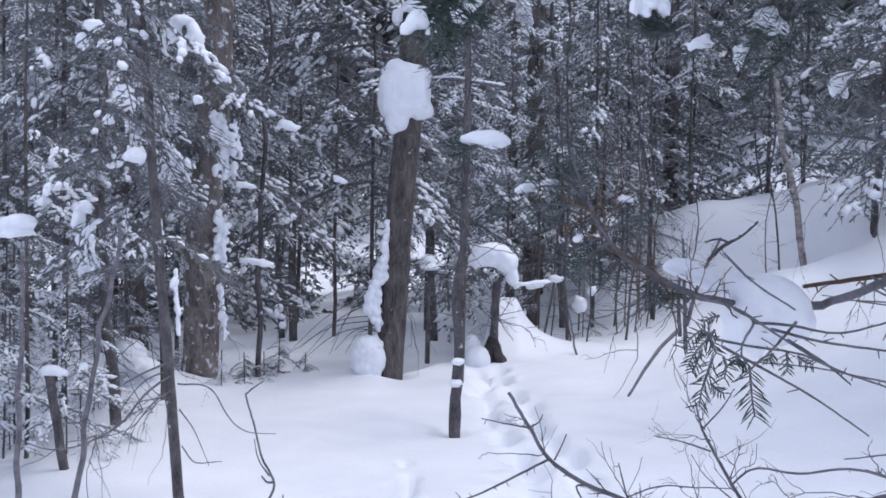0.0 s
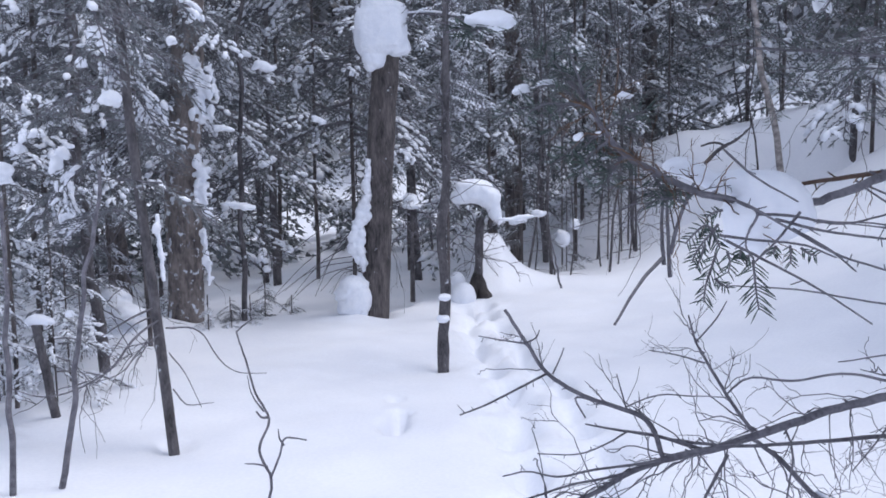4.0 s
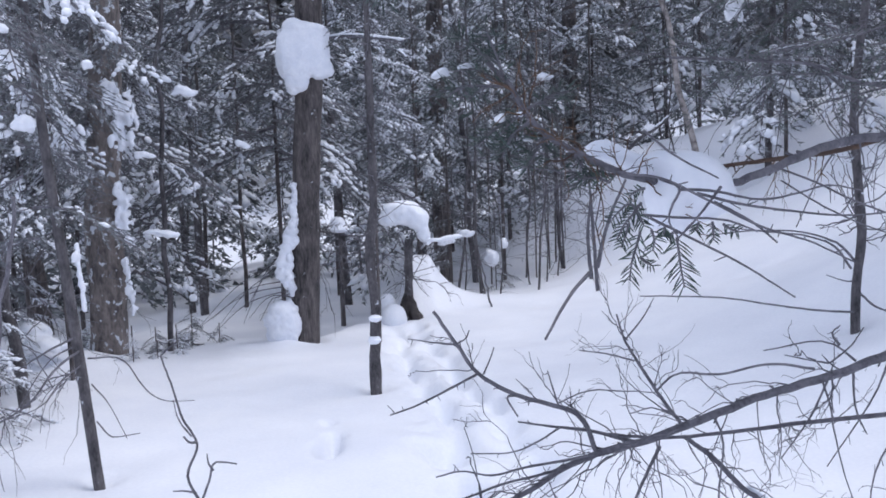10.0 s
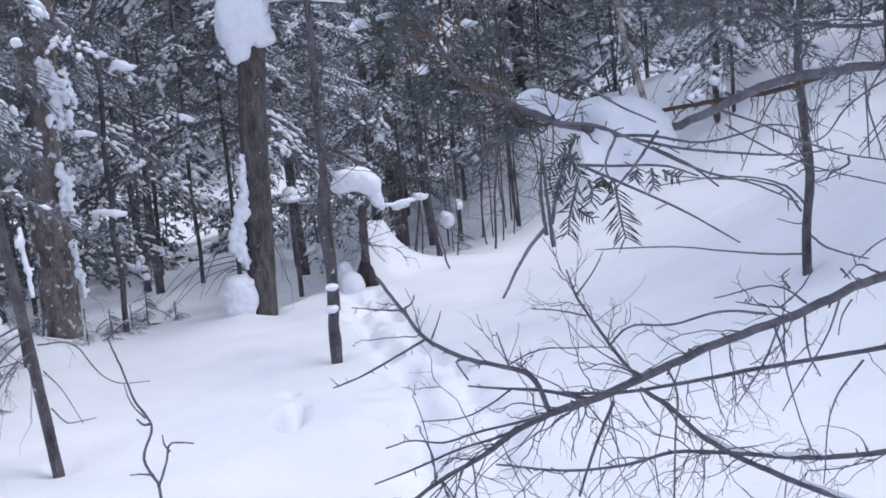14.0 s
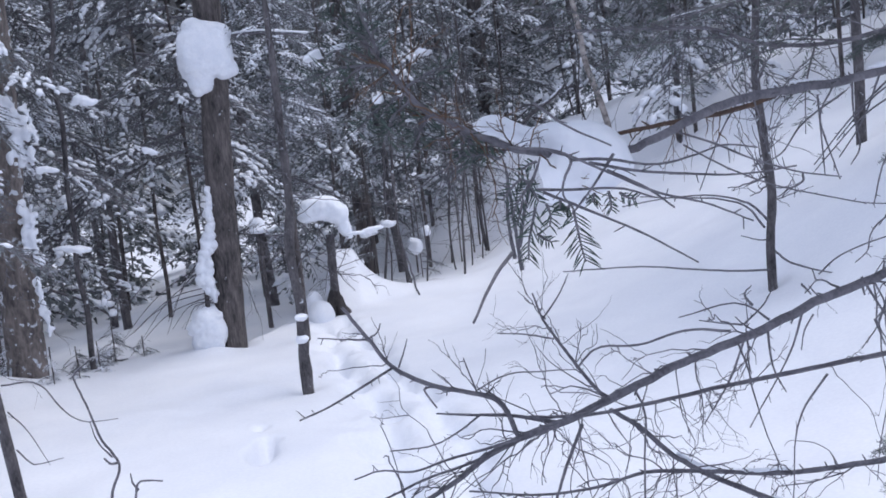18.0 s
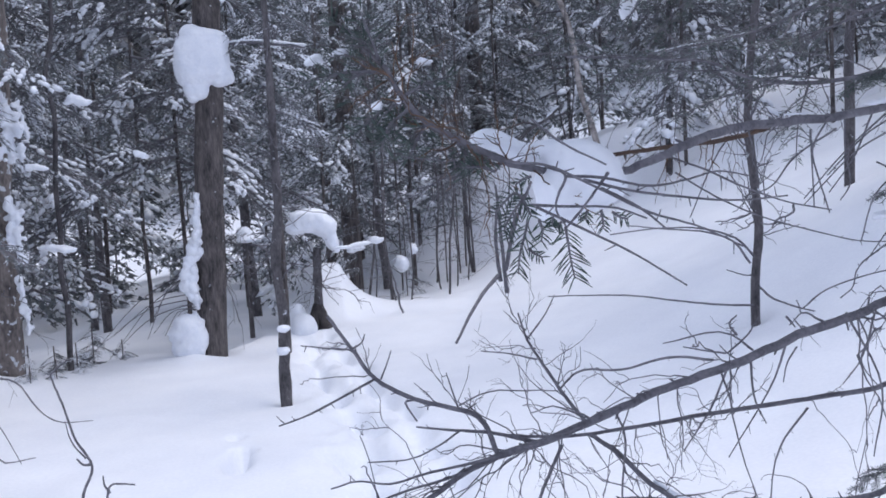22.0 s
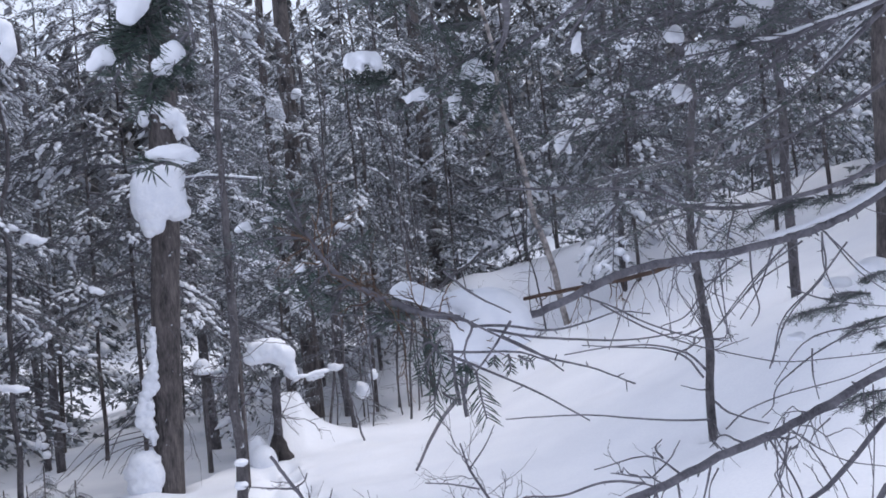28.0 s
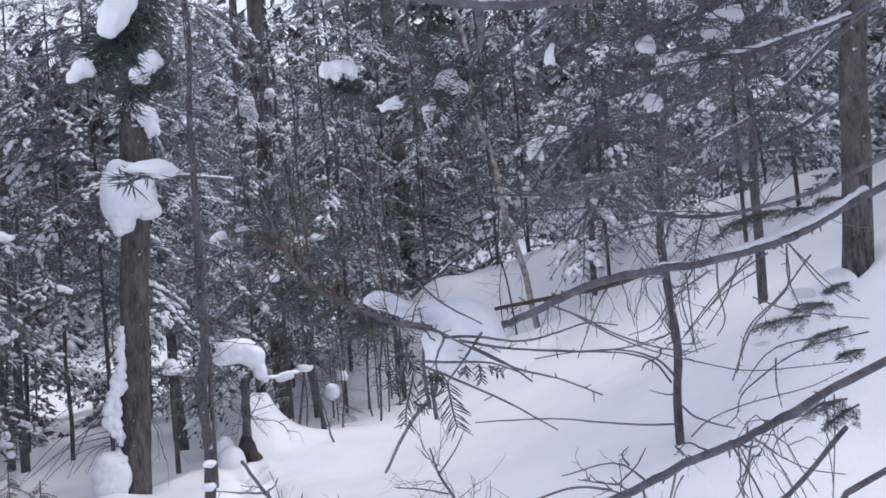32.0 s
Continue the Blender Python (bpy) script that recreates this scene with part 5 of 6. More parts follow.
# long thin twigs that fan out below the cushion
for pts in (
    [(0.232, 0.997, 1.538), (0.263, 0.979, 1.522), (0.287, 0.930, 1.515), (0.315, 0.878, 1.493), (0.358, 0.859, 1.467), (0.400, 0.861, 1.453), (0.455, 0.876, 1.429)],
    [(0.287, 0.930, 1.514), (0.298, 0.905, 1.502), (0.291, 0.907, 1.488), (0.288, 0.908, 1.478), (0.302, 0.923, 1.456)],
    [(0.299, 0.905, 1.503), (0.330, 0.915, 1.501), (0.386, 0.946, 1.490), (0.472, 1.017, 1.492), (0.520, 1.049, 1.498), (0.575, 1.077, 1.490)],
    [(0.310, 0.890, 1.499), (0.353, 0.906, 1.488), (0.419, 0.931, 1.477), (0.482, 0.955, 1.469), (0.583, 1.013, 1.467)],
    [(0.320, 0.876, 1.491), (0.350, 0.863, 1.472), (0.378, 0.871, 1.451)],
    [(0.277, 0.932, 1.476), (0.323, 0.937, 1.452), (0.377, 0.935, 1.422), (0.424, 0.932, 1.390)],
    [(0.552, 1.256, 1.522), (0.578, 1.189, 1.499), (0.593, 1.123, 1.476), (0.629, 1.102, 1.458), (0.701, 1.115, 1.442)],
    [(0.304, 1.028, 1.565), (0.323, 0.992, 1.538), (0.354, 0.949, 1.512)],
    [(0.341, 0.911, 1.504), (0.326, 0.906, 1.488), (0.310, 0.911, 1.468), (0.300, 0.924, 1.453)],
    [(0.766, 1.485, 1.549), (0.697, 1.408, 1.508), (0.642, 1.377, 1.430)],
    [(0.284, 0.982, 1.477), (0.314, 0.952, 1.474), (0.354, 0.926, 1.470), (0.379, 0.915, 1.459)],
    [(0.665, 1.138, 1.450), (0.633, 1.098, 1.440), (0.621, 1.105, 1.434), (0.617, 1.107, 1.426)],
    [(1.063, 1.402, 1.576), (0.917, 1.199, 1.520), (0.701, 0.981, 1.467), (0.606, 0.872, 1.428)],
    [(1.085, 1.423, 1.586), (1.134, 1.412, 1.512), (1.195, 1.427, 1.473)],
    [(0.828, 1.316, 1.556), (0.785, 1.283, 1.519), (0.765, 1.235, 1.469), (0.756, 1.203, 1.433)],
    [(0.991, 1.391, 1.543), (0.890, 1.337, 1.512), (0.773, 1.287, 1.443)],
    [(1.175, 1.465, 1.308), (1.151, 1.444, 1.233), (1.118, 1.427, 1.113)],
    [(0.913, 1.530, 1.254), (0.938, 1.520, 1.277), (1.002, 1.509, 1.300), (1.072, 1.490, 1.314), (1.132, 1.474, 1.325), (1.211, 1.468, 1.350)],
    [(0.946, 1.427, 1.247), (0.953, 1.416, 1.214), (0.949, 1.411, 1.182), (0.949, 1.399, 1.138)],
    [(0.952, 1.415, 1.209), (0.961, 1.413, 1.225), (0.973, 1.408, 1.234)], [(0.952, 1.415, 1.207), (0.938, 1.417, 1.178), (0.913, 1.424, 1.145)],
    [(0.985, 1.440, 1.254), (1.010, 1.418, 1.227), (1.049, 1.386, 1.200), (1.106, 1.366, 1.186)], [(1.010, 1.430, 1.226), (1.021, 1.416, 1.194), (1.032, 1.398, 1.151)], [(1.063, 1.439, 1.264), (1.035, 1.452, 1.237), (1.026, 1.455, 1.218)],
    [(0.820, 1.400, 1.217), (0.804, 1.403, 1.192), (0.795, 1.400, 1.164)], [(0.837, 1.407, 1.240), (0.831, 1.412, 1.249), (0.826, 1.417, 1.259)],
    [(1.091, 1.443, 1.593), (1.116, 1.425, 1.554), (1.154, 1.422, 1.513), (1.211, 1.414, 1.474)],
    [(1.036, 1.446, 1.272), (1.089, 1.424, 1.286), (1.152, 1.404, 1.295)], [(0.685, 1.367, 1.225), (0.660, 1.379, 1.229), (0.629, 1.393, 1.236)], [(0.712, 1.372, 1.208), (0.687, 1.366, 1.225), (0.673, 1.364, 1.239)], [(0.687, 1.366, 1.226), (0.722, 1.366, 1.252), (0.743, 1.372, 1.275)],
    [(1.191, 1.490, 1.413), (0.990, 1.386, 1.401), (0.891, 1.324, 1.350)],
    [(0.948, 1.388, 1.237), (0.913, 1.375, 1.188), (0.932, 1.351, 1.145)],
    [(1.152, 1.603, 1.627), (1.204, 1.806, 1.695), (1.184, 2.164, 1.769), (1.133, 2.522, 1.811)],
):
    twig("thin_twig", pts, 0.0024, 0.0013, near, sides=5)
# the dark knobbly part of the limb left of the cushion, with its fuzz of dry twigs
twiglets(LEFT[2:9], near, 46, 0.07, 0.0009, 60, 0.1, mat=DRY, start=0.0)
twiglets([(0.271, 0.987, 1.520), (0.233, 0.997, 1.515), (0.220, 1.020, 1.509)], near, 14, 0.1, 0.001, 61, 0.3)
twiglets([(0.699, 1.327, 1.540), (0.428, 1.122, 1.524)], near, 10, 0.05, 0.001, 62, 0.8, mat=DRY, spread=0.5)

# needle fronds
def hang(pts, seed, ln=0.024, per=420, flat=0.25, lean=0.8):
    """A flat comb of long needles hanging below the cushion."""
    rng = np.random.default_rng(seed)
    o = np.array(near.location)
    q = spline(pts, 5) - o
    st, s = Shape(), Shape()
    tube(st, q, 0.0016, 0.0008, 5)
    # even pairs of needles, like the teeth of a comb
    face = np.array([0.3 + rng.normal(0, 0.25), 1.0, rng.normal(0, 0.25)])
    length = np.linalg.norm(np.diff(q, axis=0), axis=1).sum()
    n = max(6, int(length * per / 2.0))
    for k in range(2 * n):
        u = (k // 2 + 0.5 + rng.uniform(-0.2, 0.2)) / n * (len(q) - 1)
        i = min(int(u), len(q) - 2)
        at, t = q[i] + (q[i + 1] - q[i]) * (u - i), q[i + 1] - q[i]
        t /= np.linalg.norm(t)
        side = np.cross(t, face)
        side /= np.linalg.norm(side)
        up = np.cross(side, t)
        d = side * (1 if k % 2 else -1) * rng.uniform(0.6, 1.1) + t * (lean * 0.75 + rng.normal(0, 0.2)) + up * rng.normal(0, flat * 1.2) + np.array([0, 0, -0.12])
        d /= np.linalg.norm(d)
        w = np.cross(d, up)
        w *= 0.0008 / np.linalg.norm(w)
        reach = 0.86 * ln * rng.uniform(0.85, 1.1) * (1.05 - 0.35 * abs(u / len(q) - 0.4))
        m, e = at + d * reach * 0.55, at + d * reach + np.array([0, 0, -0.06 * reach])
        s.add([at - w * 0.5, at + w * 0.5, m + w, e + w * 0.3, e - w * 0.3, m - w, m + up * 0.0006], [(0, 1, 2, 6), (0, 6, 5), (6, 2, 3), (6, 3, 4), (6, 4, 5)], 0)
    f = part("sprig", st, TWIG, near)
    part("foliage", s, NEAR_NEEDLE, f, "long flat dark green needles", smooth=False, kind="stuff")


for k, (pts, ln, per) in enumerate((
        ([(0.308, 0.945, 1.455), (0.31, 0.945, 1.438), (0.312, 0.945, 1.421), (0.315, 0.945, 1.404)], 0.0245, 520), ([(0.273, 0.945, 1.491), (0.265, 0.945, 1.481), (0.254, 0.945, 1.468), (0.247, 0.945, 1.455)], 0.014, 620), ([(0.271, 0.945, 1.462), (0.266, 0.945, 1.446), (0.261, 0.945, 1.43), (0.259, 0.945, 1.413)], 0.019, 480), ([(0.282, 0.945, 1.464), (0.285, 0.945, 1.453), (0.283, 0.945, 1.442)], 0.015, 560), ([(0.269, 0.945, 1.484), (0.261, 0.945, 1.49), (0.249, 0.945, 1.482), (0.24, 0.945, 1.472)], 0.013, 560), ([(0.296, 0.945, 1.466), (0.295, 0.945, 1.458)], 0.012, 700), ([(0.331, 0.945, 1.469), (0.328, 0.945, 1.46)], 0.011, 700), ([(0.345, 0.945, 1.469), (0.346, 0.945, 1.458), (0.346, 0.945, 1.45)], 0.012, 420), ([(0.356, 0.945, 1.466), (0.365, 0.945, 1.46), (0.372, 0.945, 1.458)], 0.011, 380), ([(0.277, 0.945, 1.505), (0.269, 0.945, 1.503), (0.261, 0.945, 1.498)], 0.01, 600), ([(0.27, 0.945, 1.437), (0.277, 0.945, 1.431), (0.284, 0.945, 1.427)], 0.01, 300), ([(0.242, 0.945, 1.512), (0.228, 0.945, 1.517), (0.212, 0.945, 1.517)], 0.013, 420), ([(0.265, 0.945, 1.487), (0.271, 0.945, 1.476), (0.275, 0.945, 1.467)], 0.014, 700), ([(0.26, 0.945, 1.471), (0.255, 0.945, 1.457), (0.251, 0.945, 1.447)], 0.012, 500), ([(0.305, 0.945, 1.46), (0.3, 0.945, 1.455)], 0.012, 700))):
    hang(pts, k + 1, ln, per)
for k, (a, b) in enumerate((
        ((0.146, 0.963, 1.611), (0.058, 1.002, 1.603)), ((0.151, 0.963, 1.606), (0.097, 1.036, 1.642)), ((0.163, 0.954, 1.583), (0.114, 0.982, 1.553)), ((0.167, 0.953, 1.577), (0.141, 0.989, 1.540)),
        ((0.163, 0.953, 1.588), (0.214, 0.983, 1.607)), ((0.183, 0.962, 1.563), (0.166, 0.986, 1.529)), ((0.142, 0.963, 1.622), (0.132, 1.007, 1.677)), ((0.135, 0.982, 1.633), (0.099, 1.011, 1.670)),
        ((0.209, 0.968, 1.548), (0.233, 0.994, 1.513)), ((0.249, 0.980, 1.527), (0.224, 1.006, 1.506)))):
    frond(a, b, near, 80 + k, 0.5, 6, 0.024, 230, 0.08, 0.002, 0.0010)
# tufts hanging from the limb on the slope side, and fronds lower down
for k, (a, b) in enumerate((
        ((1.138, 1.589, 1.658), (0.966, 1.616, 1.565)), ((1.200, 1.606, 1.661), (1.021, 1.606, 1.619)), ((1.309, 1.650, 1.665), (1.119, 1.603, 1.633)), ((1.422, 1.689, 1.680), (1.217, 1.595, 1.659)),
        ((1.291, 1.667, 1.443), (1.006, 1.647, 1.404)), ((1.387, 1.720, 1.458), (1.145, 1.646, 1.434)), ((1.406, 1.703, 1.408), (1.151, 1.634, 1.345)), ((1.478, 1.778, 1.501), (1.306, 1.719, 1.466)),
        ((1.323, 1.624, 1.270), (1.084, 1.597, 1.214)), ((1.339, 1.610, 1.258), (1.166, 1.597, 1.182)), ((1.426, 1.683, 1.359), (1.276, 1.668, 1.329)), ((1.290, 1.763, 0.881), (1.115, 1.740, 0.835)), ((1.285, 1.732, 0.795), (1.116, 1.713, 0.773)))):
    b = tuple(np.array(a) + (0.58 if k < 11 else 0.95) * (np.array(b) - np.array(a)))
    frond(a, b, near, 100 + k, 0.5, 14, 0.012, 720, 0.06, 0.0024, 0.0006)
# fronds high up, seen when the view lifts
for k, (a, b) in enumerate((
                ((0.356, 1.5, 1.892), (0.293, 1.45, 1.916)), ((0.356, 1.5, 1.892), (0.295, 1.47, 1.904)), ((0.356, 1.5, 1.892), (0.256, 1.46, 1.888)), ((0.597, 1.572, 1.996), (0.374, 1.612, 1.856)), ((0.577, 1.583, 1.979), (0.440, 1.607, 1.806)), ((0.559, 1.577, 2.019), (0.420, 1.567, 1.999)), ((0.661, 1.601, 2.003), (0.512, 1.575, 1.877)), ((0.595, 1.590, 1.928), (0.518, 1.586, 1.808)), ((0.427, 1.446, 2.038), (0.300, 1.480, 2.014)), ((0.426, 1.460, 1.995), (0.460, 1.469, 1.931)))):
    frond(a, b, near, 130 + k, 0.45, 8, 0.026, 300, 0.05, 0.0025, 0.0011)
for k, (p, q) in enumerate((((0.040, 0.688, 1.655), (-0.002, 0.658, 1.645)), ((0.032, 0.678, 1.653), (0.007, 0.659, 1.641)))):
    frond(p, q, near, 130 + k, 0.4, 3, 0.02, 110, 0.05, 0.0018, 0.0009)
# fronds hanging from the overhead limb, seen when the view lifts
ROOF = [(0.037, 0.86, 1.853), (0.046, 0.98, 1.859), (0.05, 1.1, 1.853)]
for k, (p, q) in enumerate((((0.037, 0.86, 1.853), (-0.032, 0.8, 1.744)), ((0.049, 1.1, 1.877), (-0.024, 1.08, 1.764)), ((0.034, 0.86, 1.832), (-0.01, 0.82, 1.779)), ((0.05, 1.1, 1.853), (0.013, 1.09, 1.801)), ((0.016, 0.83, 1.809), (-0.021, 0.8, 1.736)), ((0.032, 0.87, 1.851), (0.007, 0.84, 1.781)), ((0.014, 1.1, 1.833), (-0.008, 1.09, 1.769)))):
    frond(p, q, near, 150 + k, 0.36, 7, 0.022, 620, 0.04, 0.0022, 0.0009)
TOP = [(2.5, 1.1, 3.2), (0.970, 1.019, 2.089), (0.625, 0.954, 1.919), (0.439, 0.865, 1.841), (0.342, 0.829, 1.827), (0.284, 0.842, 1.839), (0.241, 0.893, 1.879)]
twig("limb", TOP, 0.008, 0.006, near, sides=8)
twig("branch", [TOP[-1], *ROOF], 0.004, 0.0025, near)
twig("branch", [(0.342, 0.830, 1.824), (0.484, 1.251, 1.911), (0.562, 1.542, 1.947), (0.566, 1.599, 1.932)], 0.007, 0.005, near)
twig("branch", [(0.805, 1.626, 2.093), (0.691, 1.586, 2.018), (0.596, 1.582, 1.957), (0.385, 1.607, 1.870)], 0.007, 0.003, near)
twig("branch", [(0.805, 1.629, 2.084), (0.776, 1.653, 2.048), (0.746, 1.680, 2.001)], 0.006, 0.003, near)
# long boughs up the slope, lined with snow
HIGH = [
    [(2.5, 1.1, 3.4), (1.987, 2.281, 2.267), (1.790, 2.323, 2.211), (1.703, 2.390, 2.192), (1.583, 2.467, 2.198)],
    [(2.5, 1.1, 3.0), (2.253, 2.714, 2.309), (2.259, 2.989, 2.224), (2.275, 3.239, 2.164), (2.215, 3.529, 2.100), (2.104, 3.832, 2.050), (1.839, 4.184, 2.029)],
    [(2.5, 1.1, 2.6), (1.971, 2.523, 1.778), (1.920, 2.685, 1.758), (1.792, 2.887, 1.749), (1.630, 2.975, 1.783), (1.530, 3.021, 1.840), (1.410, 3.181, 1.880), (1.153, 3.380, 1.925)],
    [(2.5, 1.1, 3.2), (1.898, 2.624, 2.209), (1.804, 2.819, 2.160), (1.655, 3.026, 2.136), (1.516, 3.208, 2.130)],
    [(2.5, 1.1, 3.6), (1.836, 2.503, 2.345), (1.750, 2.697, 2.299), (1.643, 2.898, 2.225), (1.441, 3.119, 2.187)],
    [(2.5, 1.1, 3.5), (1.631, 2.392, 2.345), (1.517, 2.703, 2.336), (1.368, 2.987, 2.398)],
    [(2.5, 1.1, 2.8), (2.188, 2.826, 2.045), (2.090, 3.028, 1.990), (1.969, 3.231, 1.925)],
]
for k, q in enumerate(HIGH):
    twig("limb", q, 0.014, 0.006, near, sides=7)
    twiglets(q[1:], near, 22, 0.35, 0.0025, 160 + k, 0.15)
    rng = np.random.default_rng(170 + k)
    line = spline(q, 8)
    for j in range(6):
        i = rng.integers(len(line) // 4, len(line))
        d = np.array([rng.normal(-0.35, 0.3), rng.normal(0, 0.4), rng.normal(-0.1, 0.15)])
        d = d / np.linalg.norm(d) * rng.uniform(0.3, 0.55)
        frond(line[i], line[i] + d, near, 1700 + 20 * k + j, 0.45, 7, 0.03, 80, 0.05, 0.004, 0.0022)

# ---- snow lying on the foreground limbs ----
snow_thing("snow_cushion", [
    ((0.365, 1.05, 1.51), (0.0471, 0.042, 0.0327), 20), ((0.337, 1.05, 1.494), (0.0275, 0.040, 0.0275), 0), ((0.387, 1.05, 1.494), (0.0275, 0.040, 0.0222), 35), ((0.335, 1.05, 1.473), (0.0235, 0.032, 0.0157), 0), ((0.372, 1.05, 1.481), (0.0327, 0.036, 0.0196), -15), ((0.349, 1.05, 1.458), (0.0085, 0.016, 0.0111), 0), ((0.32, 1.05, 1.465), (0.0092, 0.020, 0.0092), 0), ((0.333, 1.05, 1.529), (0.0275, 0.034, 0.0157), 8), ((0.367, 1.05, 1.527), (0.0262, 0.034, 0.0144), 15), ((0.265, 1.05, 1.547), (0.0209, 0.026, 0.0118), 8), ((0.282, 1.05, 1.539), (0.0222, 0.026, 0.0111), 20), ((0.303, 1.05, 1.53), (0.0196, 0.026, 0.0118), 12), ((0.25, 1.05, 1.548), (0.0092, 0.018, 0.0046), -8)],
    "smooth white snow cushion lying on a fir limb", "snow cushion", voxel=0.004, smooth=8)


def snow_along(pts, size, label, every=0.02, gap=0.0, seed=0, lift=0.7, voxel=0.006):
    """Snow lying along the upper side of a branch."""
    rng = np.random.default_rng(seed)
    line = spline(pts, 70)
    q, run = [], 0.0
    for a, b in zip(line[:-1], line[1:]):
        run += np.linalg.norm(b - a)
        if run > every:
            run = 0.0
            if rng.uniform() > gap:
                k = size * rng.uniform(0.75, 1.2)
                q.append((tuple(b + np.array([0, 0, size * lift])), (k * 1.6, k, k * 0.75)))
    return snow_thing("snow_line", q, label, "snow line", voxel=voxel, smooth=4)


snow_along([(1.392, 1.584, 1.683), (1.334, 1.568, 1.662), (1.200, 1.511, 1.619), (1.107, 1.468, 1.598), (0.949, 1.394, 1.571)], 0.0085, "thick snow lying along a limb", 0.007, 0.0, 1, 1.3)
snow_along([(0.803, 1.307, 1.560), (0.738, 1.274, 1.557)], 0.006, "snow patch on a limb", 0.006, 0.0, 2, 1.6)
snow_along([(-0.238, 9.760, 2.988), (0.060, 9.500, 2.967), (0.331, 9.200, 2.891), (0.538, 9.000, 2.830)], 0.017, "thin line of snow on a bare branch", 0.02, 0.0, 10, 0.9, 0.01)
# thin dead twigs hanging from the long limb
for q in (
        [(0.919, 1.500, 1.553), (0.920, 1.500, 1.499), (0.921, 1.500, 1.423)],
        [(0.983, 1.500, 1.576), (0.981, 1.500, 1.515), (0.986, 1.500, 1.454), (0.969, 1.500, 1.433)],
        [(1.019, 1.480, 1.573), (0.981, 1.480, 1.500), (0.936, 1.480, 1.448)],
        [(1.058, 1.500, 1.572), (0.983, 1.500, 1.515), (0.903, 1.500, 1.440)],
        [(1.077, 1.480, 1.575), (1.013, 1.480, 1.543), (0.934, 1.480, 1.476)],
        [(1.146, 1.450, 1.565), (1.074, 1.450, 1.498), (0.998, 1.450, 1.439), (0.971, 1.450, 1.368)],
        [(1.098, 1.450, 1.587), (1.094, 1.450, 1.527), (1.111, 1.450, 1.476)],
        [(0.966, 1.500, 1.552), (0.881, 1.500, 1.503), (0.845, 1.500, 1.464), (0.795, 1.500, 1.450)],
        [(0.771, 1.700, 1.495), (0.851, 1.700, 1.445), (0.932, 1.700, 1.406), (1.041, 1.700, 1.370), (1.141, 1.700, 1.343), (1.284, 1.700, 1.336), (1.404, 1.700, 1.335)],
        [(1.181, 1.700, 1.491), (1.244, 1.700, 1.464), (1.349, 1.700, 1.439), (1.458, 1.700, 1.422)],
        [(1.373, 1.600, 1.402), (1.216, 1.600, 1.382), (1.112, 1.600, 1.336), (1.062, 1.600, 1.298), (1.055, 1.600, 1.272), (1.029, 1.600, 1.253)],
        [(1.153, 1.600, 1.371), (1.148, 1.600, 1.323), (1.155, 1.600, 1.273)]):
    twig("branch", q, 0.0027, 0.0015, near)
FORK = [(0.430, 1.301, 1.599), (0.399, 1.281, 1.578), (0.378, 1.267, 1.569), (0.343, 1.226, 1.549)]
twig("branch", FORK, 0.0028, 0.004, near, GREYBARK)
twig("branch", [(0.382, 1.266, 1.571), (0.368, 1.270, 1.575), (0.351, 1.275, 1.571)], 0.003, 0.002, near, GREYBARK)
snow_along(FORK[:3], 0.0022, "thin snow on a dead twig", 0.004, 0.0, 9, 1.2, 0.003)
snow_along([(1.146, 2.085, 0.697), (0.953, 2.164, 0.711), (0.896, 2.158, 0.755)], 0.0085, "snow lying along a low limb", 0.009, 0.0, 3, 1.0)
snow_along([(1.091, 2.102, 0.636), (1.225, 2.061, 0.576)], 0.008, "snow lying along a low limb", 0.009, 0.0, 4, 1.0)
snow_along(HIGH[0][1:], 0.011, "snow lining a high bough", 0.012, 0.0, 5, 1.0, 0.008)
snow_along(HIGH[1][1:5], 0.0085, "thin snow lining a long bough", 0.01, 0.0, 6, 1.1, 0.007)
snow_along(HIGH[1][5:], 0.007, "thin snow lining a long bough", 0.01, 0.0, 61, 1.1, 0.007)
snow_along(HIGH[2][3:5], 0.008, "thin snow lining a long bough", 0.01, 0.0, 7, 1.1, 0.007)
snow_along(TOP[3:6], 0.005, "snow lying on an overhanging limb", 0.008, 0.0, 8, 1.0)
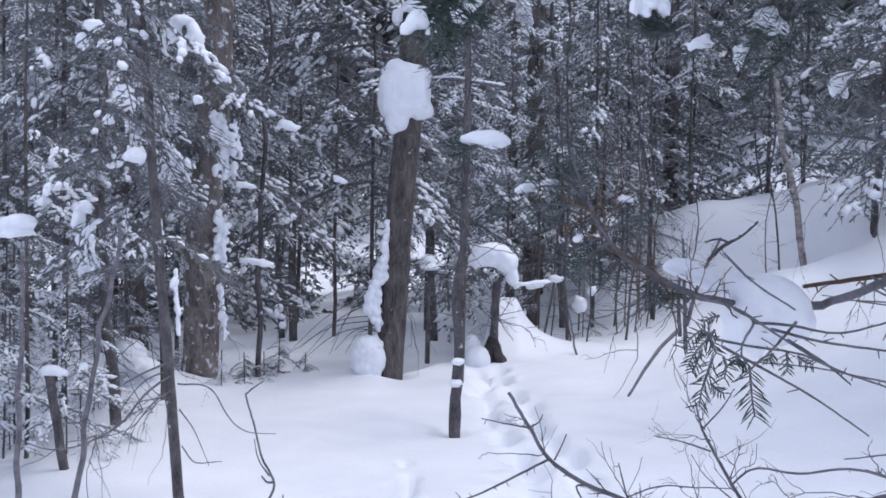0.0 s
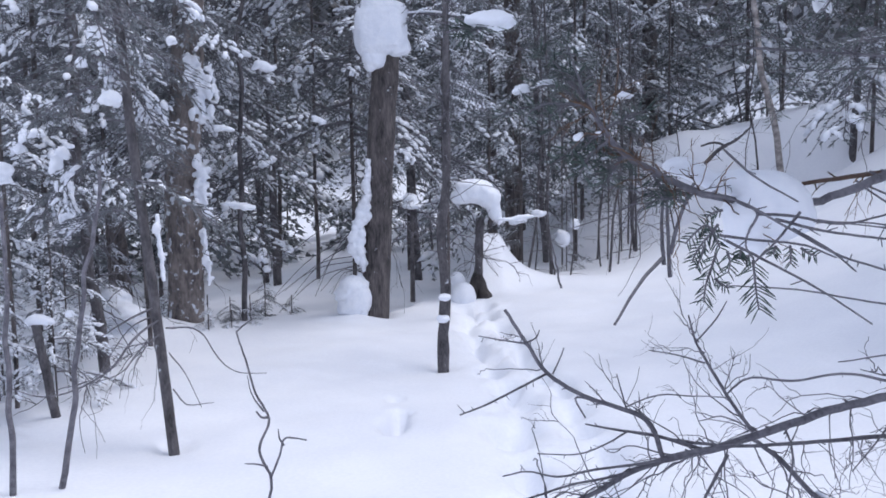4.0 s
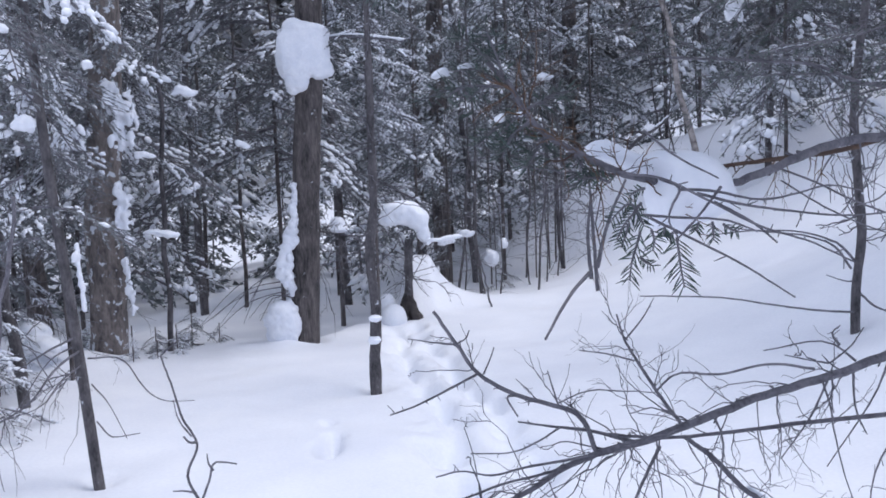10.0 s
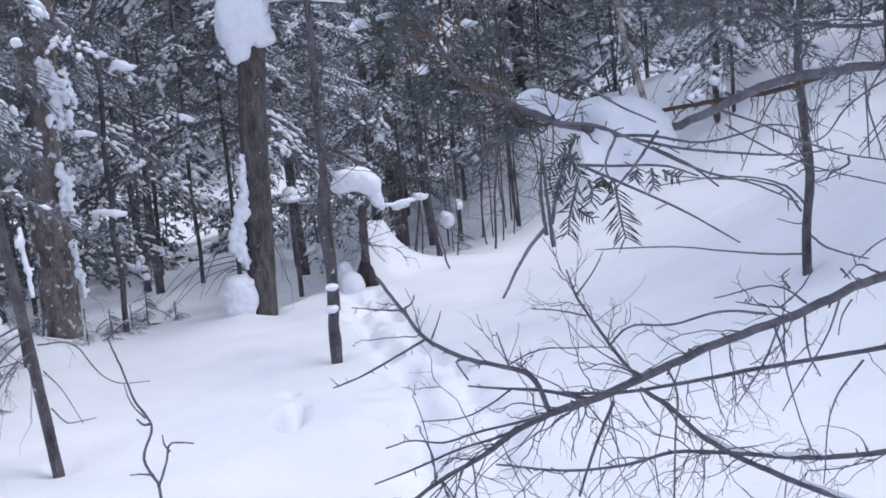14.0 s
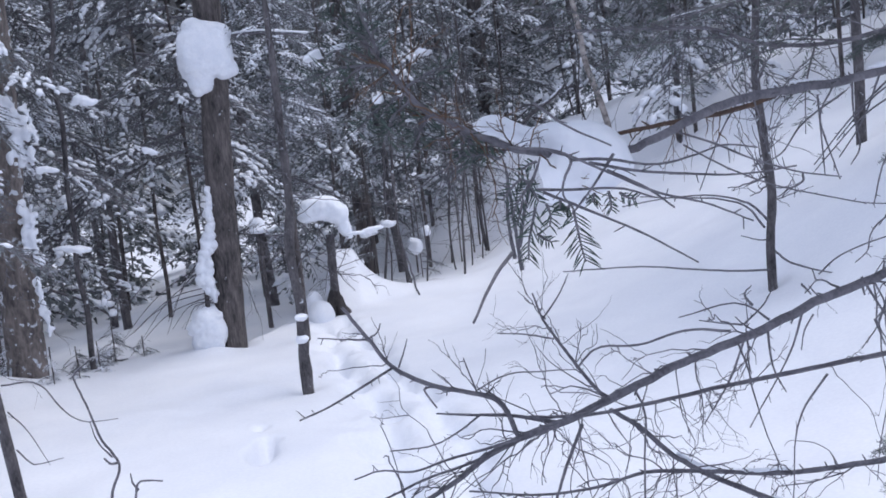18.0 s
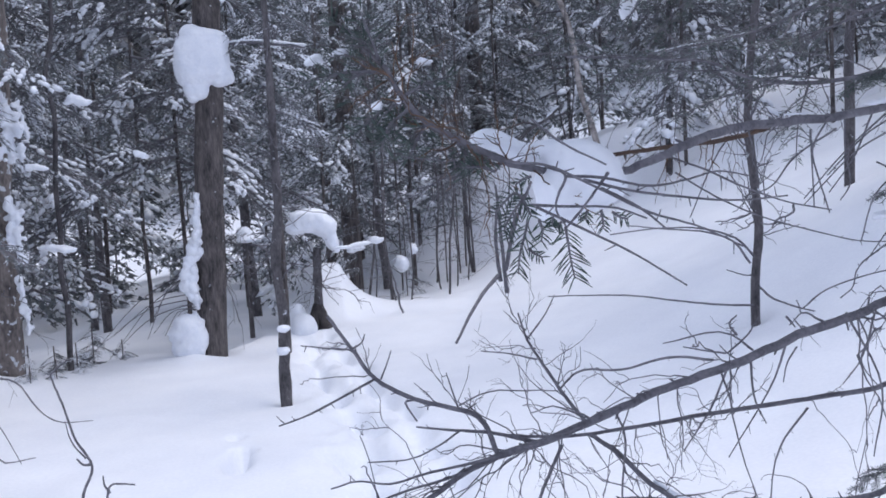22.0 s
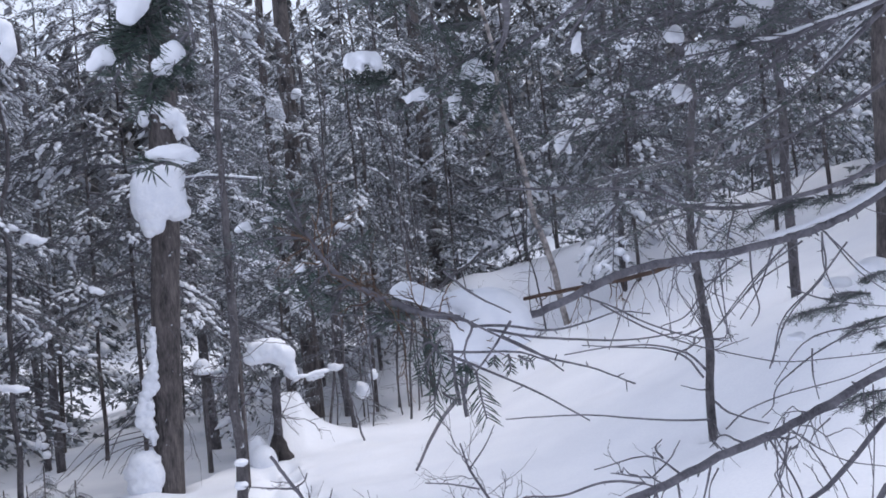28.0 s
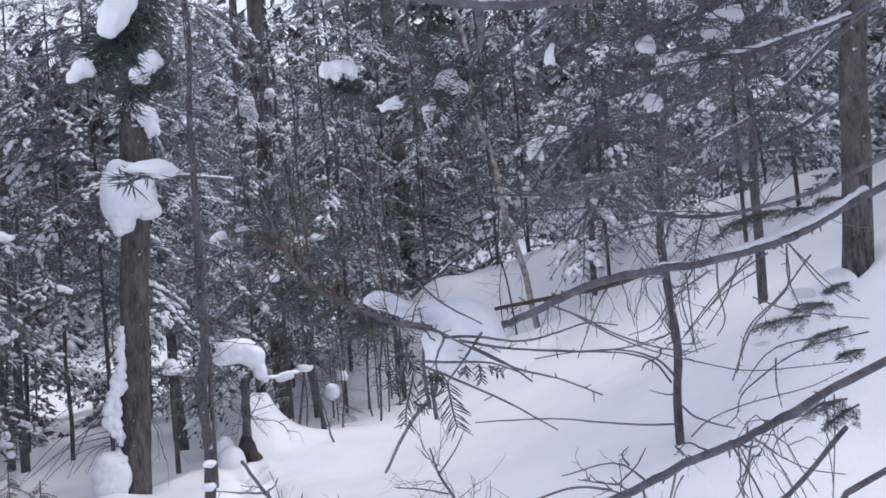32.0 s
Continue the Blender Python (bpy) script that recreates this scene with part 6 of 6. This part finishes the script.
for q, lab in (
        ([((0.027, 0.668, 1.655), (0.026, 0.022, 0.0085)), ((0.038, 0.678, 1.655), (0.016, 0.018, 0.007), 8), ((0.017, 0.667, 1.654), (0.012, 0.016, 0.006))], "flat snow pad on a fir tip"),
        ([((0.003, 0.8, 1.809), (0.0216, 0.0216, 0.0216), -40), ((-0.004, 0.8, 1.797), (0.0130, 0.0130, 0.0159), -50), ((0.01, 0.8, 1.819), (0.0245, 0.0187, 0.0187), -40)], "snow load on a fir frond"),
        ([((-0.026, 0.8, 1.764), (0.0173, 0.0123, 0.0123), -42), ((-0.033, 0.8, 1.756), (0.0108, 0.0094, 0.0094), -42)], "snow load on a fir frond"),
        ([((0.025, 1.08, 1.843), (0.0234, 0.0185, 0.0185), -50), ((0.01, 1.08, 1.828), (0.0195, 0.0156, 0.0156), -50)], "snow load on a fir frond"),
        ([((-0.207, 9.161, 3.511), (0.18, 0.16, 0.13), 0), ((-0.149, 9.185, 3.405), (0.1, 0.12, 0.14), 0)], "snow load on a fir frond"),
        ([((0.524, 1.578, 1.938), (0.032, 0.03, 0.024), -20), ((0.543, 1.576, 1.922), (0.032, 0.03, 0.02), 10), ((0.493, 1.600, 1.883), (0.014, 0.02, 0.04), 25)], "snow load on a fir frond"),
        ([((0.416, 1.575, 1.893), (0.035, 0.022, 0.012), -35)], "snow load on a fir frond"),
        ([((0.083, 1.008, 1.631), (0.016, 0.015, 0.007), -30), ((0.112, 1.015, 1.638), (0.02, 0.014, 0.006), -8)], "snow load on a fir frond"),
        ([((0.187, 0.976, 1.621), (0.016, 0.014, 0.006), 10)], "snow load on a fir frond"), ([((0.136, 0.958, 1.580), (0.012, 0.012, 0.007), -15), ((0.156, 0.955, 1.583), (0.007, 0.01, 0.007), 40)], "snow load on a fir frond"),
        ([((0.166, 0.975, 1.558), (0.01, 0.01, 0.004), -30)], "snow load on a fir frond"),
        ([((1.626, 2.669, 2.240), (0.1, 0.08, 0.05), -15), ((1.580, 2.699, 2.222), (0.06, 0.06, 0.03), -20)], "snow load on a fir bough"), ([((1.726, 2.582, 2.329), (0.07, 0.07, 0.07), -30), ((1.760, 2.552, 2.354), (0.06, 0.06, 0.05))], "snow load on a fir bough"),
        ([((1.579, 2.788, 2.332), (0.05, 0.05, 0.05), -40)], "snow load on a fir bough"), ([((1.651, 2.908, 2.159), (0.05, 0.05, 0.05), -30)], "snow load on a fir bough"),
        ([((2.421, 3.353, 2.312), (0.12, 0.1, 0.06), 10)], "snow load on a fir bough"), ([((1.421, 3.251, 2.122), (0.09, 0.06, 0.04), -20), ((1.351, 3.287, 2.080), (0.04, 0.05, 0.06), -20)], "snow load on a fir bough"),
        ([((0.766, 1.671, 2.004), (0.012, 0.015, 0.04), 25)], "snow on a dark stub"), ([((1.337, 1.759, 1.488), (0.05, 0.04, 0.02), 0)], "snow load on a fir frond"), ([((1.520, 1.872, 1.515), (0.07, 0.06, 0.03), 0)], "snow load on a fir frond"),
        ([((1.149, 1.640, 1.394), (0.03, 0.03, 0.012), -10)], "snow load on a fir frond")):
    rng = np.random.default_rng(int(abs(q[0][0][0]) * 1e4))
    q = [(c[0], tuple(0.66 * v for v in c[1]), *c[2:]) for c in q]
    for c in list(q):
        for j in range(3):
            a = rng.uniform(0, 6.283)
            at = np.array(c[0]) + np.array([math.cos(a) * 0.8, math.sin(a) * 0.8, rng.uniform(-0.9, -0.1)]) * np.array(c[1])
            q.append((tuple(at), tuple(np.array(c[1]) * np.array([0.4, 0.4, 0.55]) * rng.uniform(0.7, 1.2)), rng.uniform(-30, 30)))
    snow_thing("snow_pad", q, lab, "snow pad", voxel=0.004 if q[0][1][0] < 0.025 else 0.008 if q[0][1][0] < 0.07 else 0.014, smooth=2, rough=min(q[0][1][0] * 0.3, 0.02), crumbs=7)
